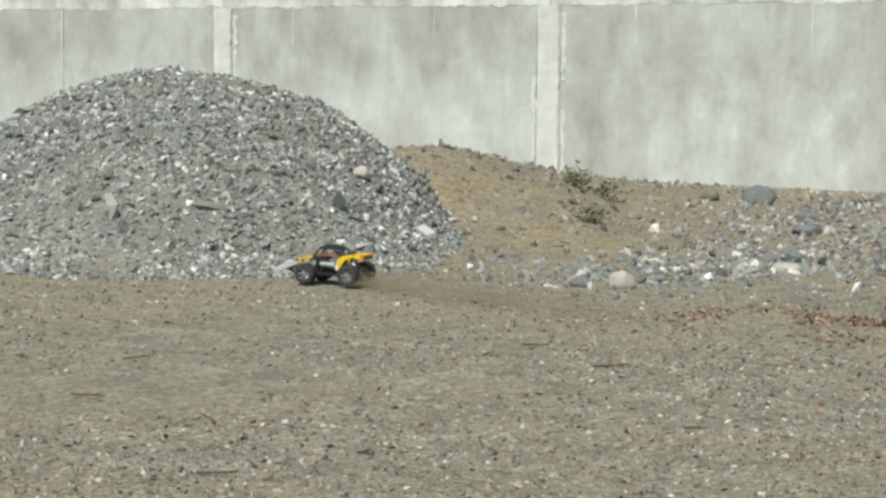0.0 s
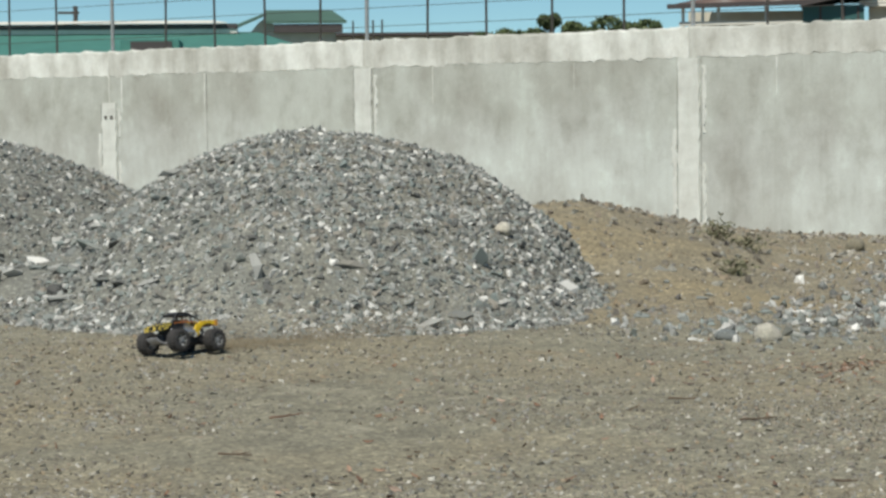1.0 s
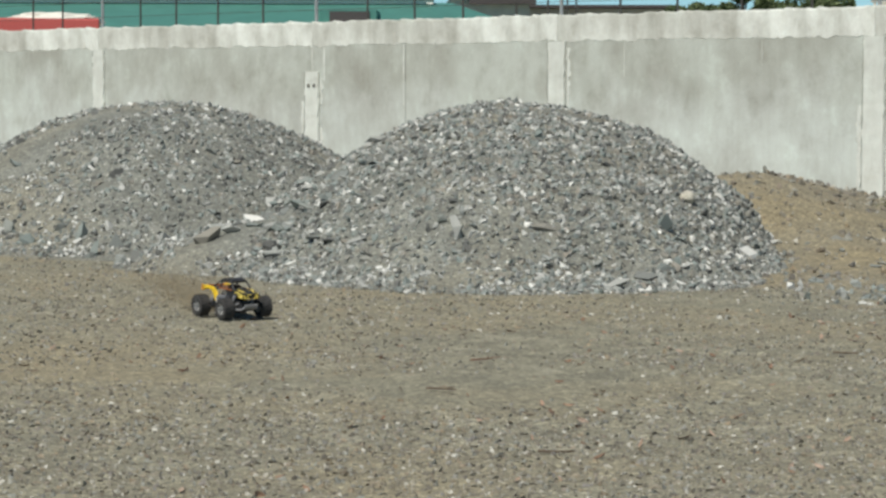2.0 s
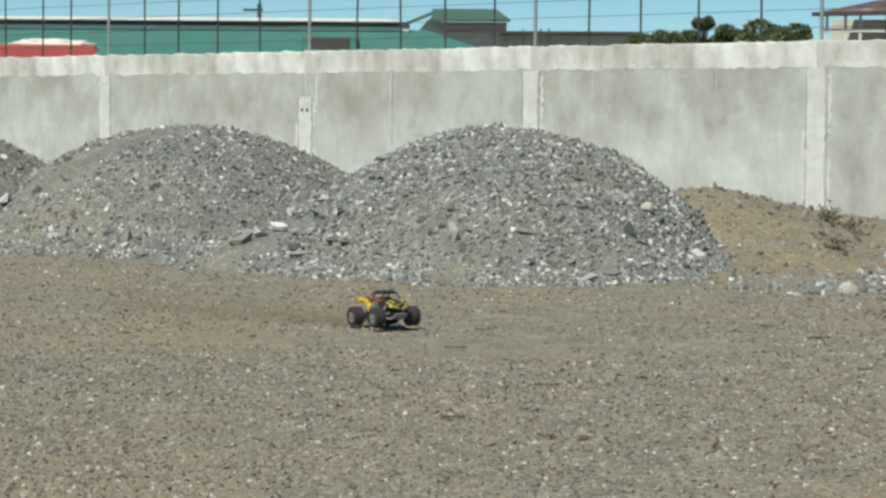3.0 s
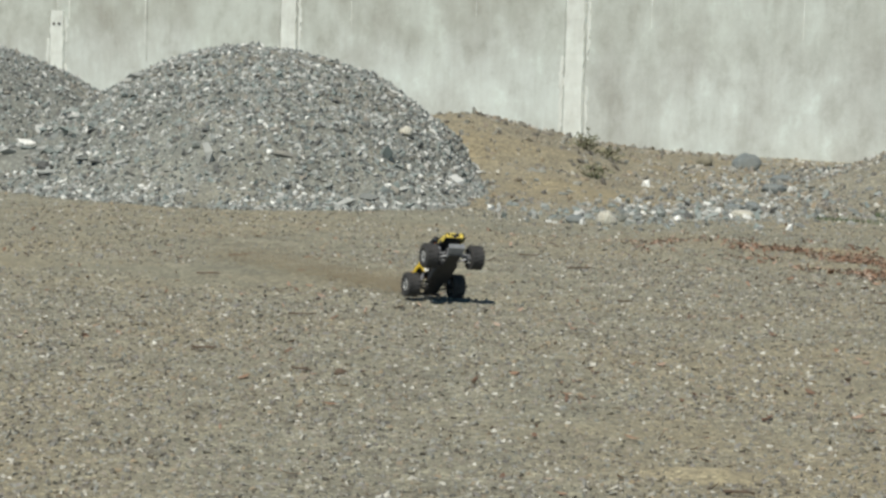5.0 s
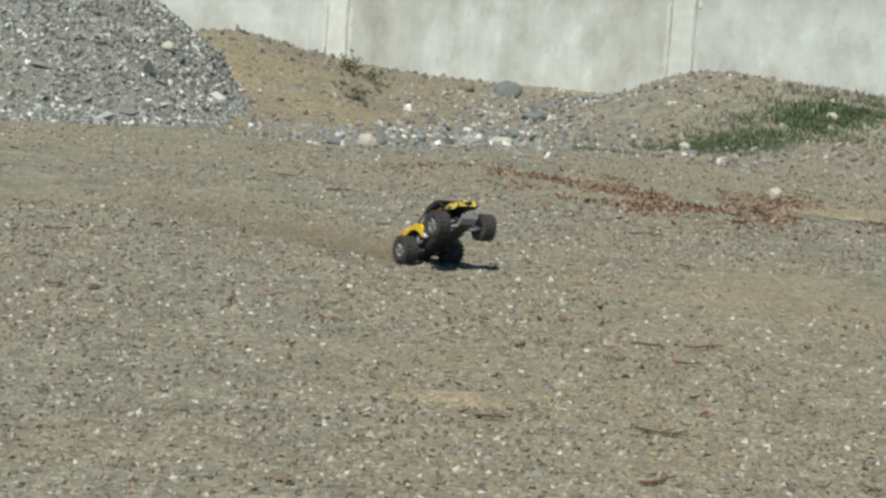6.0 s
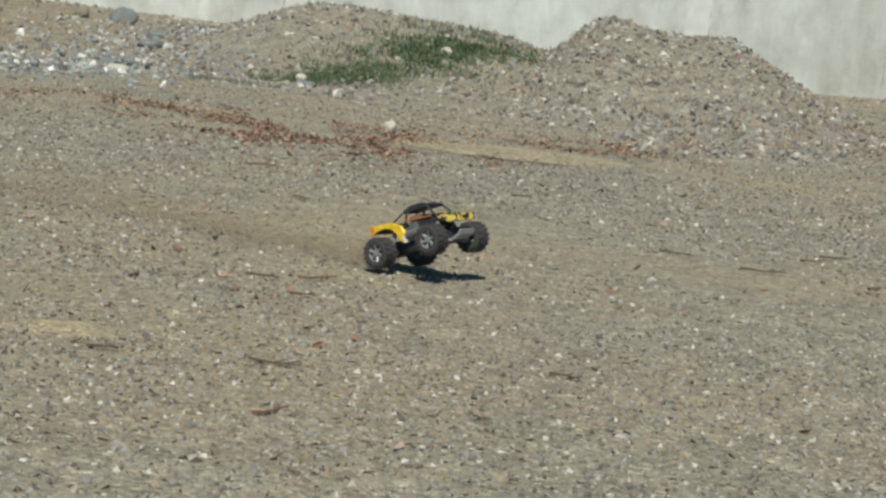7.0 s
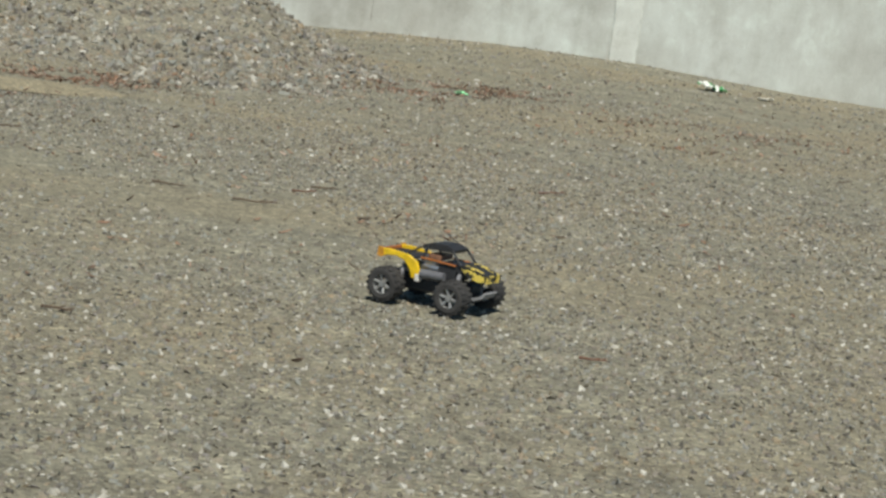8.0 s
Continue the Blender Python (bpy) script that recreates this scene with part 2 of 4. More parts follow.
def scatter(name, places, sizes, templates, material, rng, flat=0.75, upright=0.0):
    """One mesh of many small pieces, each turned and stretched by chance."""
    n = len(places)
    q = rng.normal(size=(n, 4))
    if upright:
        q[:, 1:3] *= upright
    q /= np.linalg.norm(q, axis=1)[:, None]
    w, x, y, z = q.T
    rot = np.stack([1 - 2 * (y * y + z * z), 2 * (x * y - z * w), 2 * (x * z + y * w),
                    2 * (x * y + z * w), 1 - 2 * (x * x + z * z), 2 * (y * z - x * w),
                    2 * (x * z - y * w), 2 * (y * z + x * w), 1 - 2 * (x * x + y * y)], 1).reshape(n, 3, 3)
    stretch = np.stack([rng.uniform(0.8, 1.35, n), rng.uniform(0.65, 1.0, n), rng.uniform(0.7, 1.0, n) * flat], 1) * sizes[:, None]
    kind = rng.integers(0, len(templates), n)
    vv, ff, base = [], [], 0
    for k, (tv, tf) in enumerate(templates):
        sel = np.nonzero(kind == k)[0]
        if not len(sel):
            continue
        p = np.einsum("nij,nvj->nvi", rot[sel], tv[None] * stretch[sel][:, None, :]) + places[sel][:, None, :]
        vv.append(p.reshape(-1, 3))
        ff.append((tf[None] + (base + np.arange(len(sel)) * len(tv))[:, None, None]).reshape(-1, tf.shape[1]))
        base += len(sel) * len(tv)
    me = quick_mesh(name, np.concatenate(vv), np.concatenate(ff))
    me.materials.append(material)
    return new(name, me)


def waves(x, y, seed, scale):
    """Smooth uneven relief from a few crossing waves, about -1 to 1."""
    rng = np.random.default_rng(seed)
    out = 0 * x
    for i in range(9):
        a, ph, k = rng.uniform(0, 6.283), rng.uniform(0, 6.283), scale * rng.uniform(0.6, 1.9)
        out = out + np.sin(k * (x * np.cos(a) + y * np.sin(a)) + ph + 0.8 * np.sin(0.53 * k * (y * np.cos(a) - x * np.sin(a)) + 2 * ph))
    return out / 4.5


ROCKS = [rock_template(s) for s in (1, 2, 3, 4, 5)]
CHIP = [chip_template()]


# ------------------------------------------------------------ ground
def ground_height(x, y):
    rise = np.clip((y - 22.0) / 6.0, 0, 1)
    return 0.012 * waves(x, y, 3, 1.1) + 0.006 * waves(x, y, 4, 4.0) - 0.012 + 0.14 * np.exp(-((x + 2.9) / 2.6) ** 2) * rise * rise * (3 - 2 * rise)


def build_ground():
    xs = np.concatenate([[-900, -300, -120, -60], np.arange(-32, 10, 0.14), [20, 60, 150, 400, 900]])
    ys = np.concatenate([[-900, -300, -80, -20, -5], np.arange(2, 31.5, 0.14), [50, 100, 300, 900]])
    gx, gy = np.meshgrid(xs, ys)
    z = ground_height(gx, gy)
    z[(gx < -32) | (gx > 10) | (gy < 2) | (gy > 31.5)] = -0.012
    v = np.stack([gx, gy, z], -1).reshape(-1, 3)
    nx, ny = len(xs), len(ys)
    i = (np.arange(ny - 1)[:, None] * nx + np.arange(nx - 1)[None]).ravel()
    me = quick_mesh("ground", v, np.stack([i, i + 1, i + nx + 1, i + nx], 1))
    me.materials.append(M_GROUND)
    me.polygons.foreach_set("use_smooth", np.ones(len(me.polygons), bool))
    tagged(new("ground", me), "dry grey-brown gravel yard, trodden flat", "ground", kind="structure")


build_ground()


# ------------------------------------------------------------ heaps
class Heap:
    """A heap as a relief: domes (x, y, height, half width, half depth, turn of the width axis in degrees)."""

    def __init__(self, domes, rough, seed, hard=True):
        self.domes, self.rough, self.seed, self.hard = domes, rough, seed, hard

    def z(self, x, y):
        out = 0 * x - 0.12
        soft = 0 * x
        for cx, cy, h, ru, rv, turn in self.domes:
            c, s = math.cos(radians(turn)), math.sin(radians(turn))
            u, v = ((x - cx) * c + (y - cy) * s) / ru, ((y - cy) * c - (x - cx) * s) / rv
            r = np.sqrt(u * u + v * v)
            if self.hard:
                dome = np.where(r < 0.8, 1 - r * r, 0.36 * np.exp(-(r - 0.8) * 7.5))
                out = np.maximum(out, h * dome - 0.088)
            else:
                soft = soft + h * np.exp(-r * r)
        if not self.hard:
            out = soft - 0.035
        return out + self.rough * (waves(x, y, self.seed, 2.2) + 0.5 * waves(x, y, self.seed + 1, 6.0)) * np.clip(out * 4 + 0.3, 0, 1)

    def bounds(self, k):
        m = [max(d[3], d[4]) * k for d in self.domes]
        return (min(d[0] - r for d, r in zip(self.domes, m)), max(d[0] + r for d, r in zip(self.domes, m)),
                min(d[1] - r for d, r in zip(self.domes, m)), min(28.9, max(d[1] + r for d, r in zip(self.domes, m))))

    def mesh(self, name, material, step, k):
        x0, x1, y0, y1 = self.bounds(k)
        xs, ys = np.arange(x0, x1, step), np.arange(y0, y1, step)
        gx, gy = np.meshgrid(xs, ys)
        z = self.z(gx, gy)
        v = np.stack([gx, gy, z], -1).reshape(-1, 3)
        nx = len(xs)
        i = (np.arange(len(ys) - 1)[:, None] * nx + np.arange(nx - 1)[None]).ravel()
        f = np.stack([i, i + 1, i + nx + 1, i + nx], 1)
        f = f[(v[f, 2] > -0.033).any(axis=1)]
        used = np.unique(f)
        back = np.zeros(len(v), int)
        back[used] = np.arange(len(used))
        me = quick_mesh(name, v[used], back[f])
        me.materials.append(material)
        me.polygons.foreach_set("use_smooth", np.ones(len(me.polygons), bool))
        return new(name, me)

    def spots(self, n, rng, k, low=-0.02):
        x0, x1, y0, y1 = self.bounds(k)
        x, y = rng.uniform(x0, x1, n * 6), rng.uniform(y0, y1, n * 6)
        z = self.z(x, y)
        ok = np.nonzero(z > low)[0][:n]
        return np.stack([x[ok], y[ok], z[ok]], 1)


HEAPS = []
STONE_MESHES = []
for s in range(6):
    tv, tf = rock_template(40 + s)
    sm = quick_mesh("stone", tv, tf)
    sm.materials.append(M_STONE)
    STONE_MESHES.append(sm)


def gravel_pile(domes, seed, loose, large, label):
    heap = Heap(domes, 0.05, seed)
    HEAPS.append(heap)
    rng = np.random.default_rng(seed)
    pile = tagged(heap.mesh("gravel_pile", M_PILE, 0.07, 1.35), label, "gravel pile", "piles of gravel along the wall")
    p = heap.spots(loose, rng, 1.3, -0.012)
    p[:, 2] = np.maximum(p[:, 2], -0.004)
    p = p[waves(p[:, 0], p[:, 1], seed + 5, 1.6) + 0.5 * waves(p[:, 0], p[:, 1], seed + 6, 5.0) > -0.62 + 0.8 * rng.random(len(p)) ** 2]
    size = 0.010 + 0.040 * rng.random(len(p)) ** 3.0
    st = scatter("stone_scree", p, size, ROCKS + CHIP * 4, M_STONES, rng)
    st.parent = pile
    tagged(st, kind="stuff")
    for (x, y, z), r in zip(heap.spots(large, rng, 1.25), 0.032 + 0.055 * rng.random(large) ** 2.2):
        if z > 0.72 * domes[0][2]:
            r = 0.034
        elif z < 0.4 * domes[0][2]:
            r *= 1.35
        o = new("stone", STONE_MESHES[int(rng.integers(6))])
        o.parent = pile
        o.matrix_basis = Matrix.LocRotScale((x, y, z - 0.15 * r), Euler(rng.uniform(0, 6.28, 3)), (r * rng.uniform(1, 1.6), r * rng.uniform(0.7, 1.0), r * rng.uniform(0.4, 0.75)))
    return pile


FRONT_PILE = gravel_pile([(-15.78, 17.70, 1.47, 2.68, 3.85, 42), (-16.2, 15.7, 0.50, 1.9, 1.6, 42), (-13.55, 16.9, 0.46, 1.1, 1.4, 42)], 11, 52000, 230, "steep pile of grey crushed stone tipped before the wall")
gravel_pile([(-20.5, 17.5, 1.45, 2.95, 3.25, 49)], 12, 30000, 240, "rounded pile of grey stone with a sandy middle")
gravel_pile([(-23.8, 15.6, 1.6, 2.8, 3.4, 52)], 13, 14000, 130, "grey gravel pile at the end of the row")


def foot_slabs(pile, heap, x0, y0, x1, y1, n, seed):
    """Large flat broken stones that have rolled to the foot of a pile."""
    rng = np.random.default_rng(seed)
    for k in range(n):
        f = rng.random()
        x, y = x0 + (x1 - x0) * f + rng.normal(0, 0.35), y0 + (y1 - y0) * f + rng.normal(0, 0.35)
        z = max(float(heap.z(np.array([x]), np.array([y]))[0]), 0.0)
        r = 0.05 + 0.06 * rng.random() ** 1.8
        o = new("stone", STONE_MESHES[int(rng.integers(6))])
        o.parent = pile
        o.matrix_basis = Matrix.LocRotScale((x, y, z + 0.12 * r), Euler((rng.normal(0, 0.35), rng.normal(0, 0.35), rng.uniform(0, 6.28))), (r * rng.uniform(1.0, 1.7), r, r * rng.uniform(0.35, 0.7)))


foot_slabs(FRONT_PILE, HEAPS[0], -17.2, 15.9, -15.0, 14.5, 48, 91)
foot_slabs(FRONT_PILE, HEAPS[0], -13.0, 15.7, -12.6, 16.6, 10, 92)


def soil_mound(domes, seed, material, loose, label, name):
    heap = Heap(domes, 0.045, seed, hard=False)
    HEAPS.append(heap)
    rng = np.random.default_rng(seed)
    ob = tagged(heap.mesh(name, material, 0.1, 2.0), label, "mound")
    p = heap.spots(loose, rng, 2.0)
    st = scatter("pebble_scree", p, 0.011 + 0.05 * rng.random(len(p)) ** 2.6, ROCKS[:3] + CHIP, M_PEBBLES, rng)
    st.parent = ob
    tagged(st, kind="stuff")
    return heap


soil_mound([(-15.4, 20.9, 0.70, 1.7, 3.0, 36), (-16.9, 24.8, 0.26, 2.4, 2.5, 36)], 21, M_SAND, 6000, "low slope of pale brown sand against the wall", "sand_mound")
MOUND_C = soil_mound([(-11.1, 24.5, 0.53, 1.15, 3.0, 20), (-9.1, 24.3, 0.49, 1.5, 3.2, 20)], 22, M_EARTH, 9000, "stony earth mound overgrown with weeds on one side", "earth_mound")
soil_mound([(-7.5, 24.3, 0.72, 0.65, 3.2, 15), (-6.12, 24.2, 0.73, 0.95, 3.4, 15)], 23, M_EARTH, 13000, "bare mound of stony grey earth", "earth_mound")


# ------------------------------------------------------------ boundary wall
WALL_Y, BAY = 29.0, 5.8
COLUMNS = [-25.1 + BAY * k + (0.2 if k == -1 else 0.0) for k in range(-6, 8)]


def ragged(bm, length, step, ring, rng, along="x"):
    """A bar whose cross-section ring wanders a little from step to step."""
    n = max(2, int(length / step))
    rings, drift = [], 0.0
    for k in range(n + 1):
        d = length * k / n
        drift = 0.55 * drift + rng.gauss(0, 0.6)
        pts = [(a + rng.gauss(0, r if along == "z" else 0.002), b + (rng.gauss(0, 0.0015) if along == "z" else r * (drift + rng.gauss(0, 0.5)))) for a, b, r in ring]
        rings.append([bm.verts.new((d, a, b) if along == "x" else (a, b, d)) for a, b in pts])
    for k in range(n):
        for i in range(len(ring)):
            j = (i + 1) % len(ring)
            bm.faces.new((rings[k][i], rings[k][j], rings[k + 1][j], rings[k + 1][i]))
    bm.faces.new(rings[0][::-1])
    bm.faces.new(rings[-1])
    bmesh.ops.recalc_face_normals(bm, faces=bm.faces)
    return bm


def build_wall():
    bm = bmesh.new()
    box(bm, COLUMNS[0] - 0.2, COLUMNS[-1] + 0.2, WALL_Y, WALL_Y + 0.2, -0.4, 2.34)
    wall = tagged(part("wall_north", bm, M_WALL), "long weathered grey concrete boundary wall", "wall", kind="structure")
    for k, x in enumerate(COLUMNS):
        bm = bmesh.new()
        h = 2.30 if k != 5 else 1.86
        ragged(bm, h + 0.4, 0.09, [(-0.17, 0.05, 0.002), (-0.165, -0.022, 0.009), (0.165, -0.022, 0.009), (0.17, 0.05, 0.002)], YARD, "z")
        c = part("column", bm, M_COLUMN if k < 8 else M_DULLCOLUMN, wall, "pale smooth concrete column" if k < 8 else "dull grey concrete column")
        c.location = (x, WALL_Y, -0.4)
        for sg, z0, z1 in ((-1, 0.05, 1.35), (1, 0.0, 0.9), (1, 1.3, 2.2)):
            if 5 <= k <= 8:
                z1 = min(z1, h - 0.1)
                bm = ragged(bmesh.new(), z1 - z0, 0.07, [(-0.05, 0.02, 0.02), (-0.02, -0.012, 0.01), (0.02, -0.012, 0.01), (0.05, 0.02, 0.02)], YARD, "z")
                c = part("mortar_smear", bm, M_COLUMN if k < 8 else M_DULLCOLUMN, wall, "smeared pale mortar beside the column")
                c.location = (x + sg * 0.235, WALL_Y, z0)
        for sg in (-1, 1):
            if k >= 9:
                continue
            bm = ragged(bmesh.new(), h - 0.1, 0.14, [(-0.012, 0.02, 0.006), (0, -0.006, 0.0005), (0.012, 0.02, 0.006)], YARD, "z")
            c = part("joint", bm, M_JOINT, wall, "dark open joint beside the column")
            c.location = (x + sg * 0.19, WALL_Y, 0.1)
    for k in range(len(COLUMNS) - 1):
        bm = bmesh.new()
        ragged(bm, COLUMNS[k + 1] - COLUMNS[k] - 0.004, 0.07, [(-0.001, 2.31, 0.019), (-0.004, 2.312, 0.019), (-0.008, 2.692, 0.014), (-0.002, 2.712, 0.016), (0.22, 2.712, 0.006), (0.24, 2.34, 0.006)], YARD)
        c = part("coping", bm, M_COPING, wall, "rough pale concrete coping beam")
        c.location = (COLUMNS[k] + 0.002, WALL_Y, 0)
    # open cracks and lime runs
    for x, z0, z1, r, m in ((-28.42, 1.0, 2.30, 0.022, M_JOINT), (-28.47, 1.3, 2.30, 0.028, M_LIME), (-23.75, 1.75, 2.3, 0.018, M_LIME), (-30.4, 1.7, 2.3, 0.045, M_LIME), (-30.7, 1.8, 2.3, 0.03, M_LIME), (-17.95, 1.8, 2.28, 0.03, M_LIME), (-15.4, 1.7, 2.3, 0.025, M_LIME), (-21.2, 1.9, 2.3, 0.02, M_LIME), (-10.5, 0.9, 2.3, 0.02, M_LIME), (-5.2, 0.2, 1.3, 0.012, M_JOINT)):
        bm = ragged(bmesh.new(), z1 - z0, 0.12, [(-r, 0.02, r * 0.35), (0, -0.005, 0.0005), (r, 0.02, r * 0.35)], YARD, "z")
        c = part("crack" if m is M_JOINT else "lime_run", bm, m, wall)
        c.location = (x, WALL_Y, z0)
    for z in (1.78, 1.62):
        for dx in (-0.07, 0.07):
            bm = rod(bmesh.new(), (COLUMNS[5] + dx, WALL_Y - 0.031, z), (COLUMNS[5] + dx, WALL_Y + 0.01, z), 0.035, sides=7)
            if z < 1.7:
                part("socket", bm, M_JOINT, wall, "dark hole in the column")
            else:
                bm.free()


build_wall()


def fence():
    top = 2.70
    f = tagged(empty("fence"), "thin steel posts with wire strands on the wall", "fence")
    for x in COLUMNS[1:-1]:
        bm = rod(bmesh.new(), (x, WALL_Y + 0.1, top - 0.03), (x, WALL_Y + 0.1, top + 1.6), 0.03)
        part("post", bm, M_STEEL, f, "pale galvanised post")
        for k in range(1, 5):
            px = x + BAY * k / 5 + YARD.uniform(-0.12, 0.12)
            lean = YARD.uniform(-0.03, 0.03)
            bm = rod(bmesh.new(), (px, WALL_Y + 0.1, top - 0.03), (px + lean, WALL_Y + 0.1, top + 1.55), 0.018)
            part("post", bm, M_RUSTPOST, f, "thin dark steel post")
    for dx in (-0.28, 0.12, 0.3):
        bm = rod(bmesh.new(), (COLUMNS[6] + dx, WALL_Y + 0.1, top - 0.03), (COLUMNS[6] + dx, WALL_Y + 0.1, top + 0.32), 0.014)
        part("post", bm, M_RUSTPOST, f, "short rusty steel stub")
    for k, z in enumerate((0.22, 0.5, 0.78, 1.06, 1.34)):
        bm = rod(bmesh.new(), (COLUMNS[1], WALL_Y + 0.08, top + z), (COLUMNS[-2], WALL_Y + 0.08, top + z), 0.0045, sides=4)
        part("wire", bm, M_RUSTPOST, f)


fence()

# ------------------------------------------------------------ the toy truck
M_TYRE = plain("dusty_black_rubber", (0.042, 0.04, 0.04), 0.9, 0, 0.3)
M_RIM = plain("dusty_chrome_plastic", (0.33, 0.33, 0.33), 0.5, 0.5)
M_BLACK = plain("black_plastic", (0.025, 0.025, 0.028), 0.55, 0, 0.25)
M_YELLOW = plain("yellow_paint", (0.76, 0.50, 0.02), 0.4, 0, 0.25)
M_ORANGE = plain("brown_orange_paint", (0.38, 0.13, 0.035), 0.5, 0, 0.1)
def patterned(name, a, b, scale):
    """Two-tone paint in broken patches."""
    m, n, l, bs = mat(name, 0.45)
    t = tex(n, l, scale, 3)
    r = ramp(n, [(0.46, a), (0.50, b)])
    l.new(t.outputs[0], r.inputs[0])
    l.new(r.outputs[0], bs.inputs["Base Color"])
    return m


M_CREAM = patterned("yellow_black_pattern", (0.03, 0.03, 0.03), (0.74, 0.57, 0.11), 30.0)
M_AMBER = plain("amber_paint", (0.52, 0.24, 0.03), 0.45, 0, 0.3)
M_BROWN = plain("brown_moulding", (0.20, 0.10, 0.06), 0.6, 0, 0.3)
M_GREYP = plain("grey_plastic", (0.16, 0.16, 0.175), 0.5, 0.2)
M_SKID = plain("scuffed_grey_plastic", (0.27, 0.27, 0.285), 0.6, 0.1)
M_ALU = plain("aluminium", (0.6, 0.6, 0.62), 0.35, 0.8)
M_WHITE = plain("white_plastic", (0.75, 0.72, 0.68), 0.5)
R_WHEEL, BASE, TRACK = 0.0775, 0.333, 0.31


def lathe(bm, profile, segs):
    """A ring about the y axis from points (radius, y)."""
    rings = []
    for k in range(segs):
        a = 2 * math.pi * k / segs
        rings.append([bm.verts.new((r * math.cos(a), y, r * math.sin(a))) for r, y in profile])
    for k in range(segs):
        p, q = rings[k], rings[(k + 1) % segs]
        for i in range(len(profile)):
            j = (i + 1) % len(profile)
            bm.faces.new((p[i], p[j], q[j], q[i]))
    bmesh.ops.recalc_face_normals(bm, faces=bm.faces)


def tyre_mesh():
    bm = bmesh.new()
    w = 0.041
    lathe(bm, [(0.042, -w), (0.060, -w - 0.002), (0.070, -w + 0.003), (0.0735, -0.026), (0.074, 0.0), (0.0735, 0.026), (0.070, w - 0.003), (0.060, w + 0.002), (0.042, w)], 32)
    for k in range(18):
        a = 2 * math.pi * k / 18
        for y0, y1, o in ((-0.040, -0.004, 0), (0.004, 0.040, 0.5)):
            m = Matrix.Rotation(a + o * 2 * math.pi / 18, 4, "Y")
            b2 = bmesh.new()
            box(b2, 0.0715, 0.0765, y0, y1, -0.0065, 0.0065)
            bmesh.ops.transform(b2, matrix=m, verts=b2.verts)
            me = bpy.data.meshes.new("lug")
            b2.to_mesh(me)
            b2.free()
            bm.from_mesh(me)
            bpy.data.meshes.remove(me)
    return bm


def rim_mesh(side):
    bm = bmesh.new()
    w = 0.040
    lathe(bm, [(0.044, -w), (0.047, -w), (0.047, w), (0.044, w), (0.040, w - 0.01), (0.040, -w + 0.01)], 28)
    y = side * 0.026
    for k in range(6):
        a = 2 * math.pi * k / 6
        rod(bm, (0.012 * math.cos(a), y, 0.012 * math.sin(a)), (0.043 * math.cos(a), y + side * 0.006, 0.043 * math.sin(a)), 0.006, 0.0075, 6)
    rod(bm, (0, y - side * 0.012, 0), (0, y + side * 0.012, 0), 0.014, sides=12)
    return bm


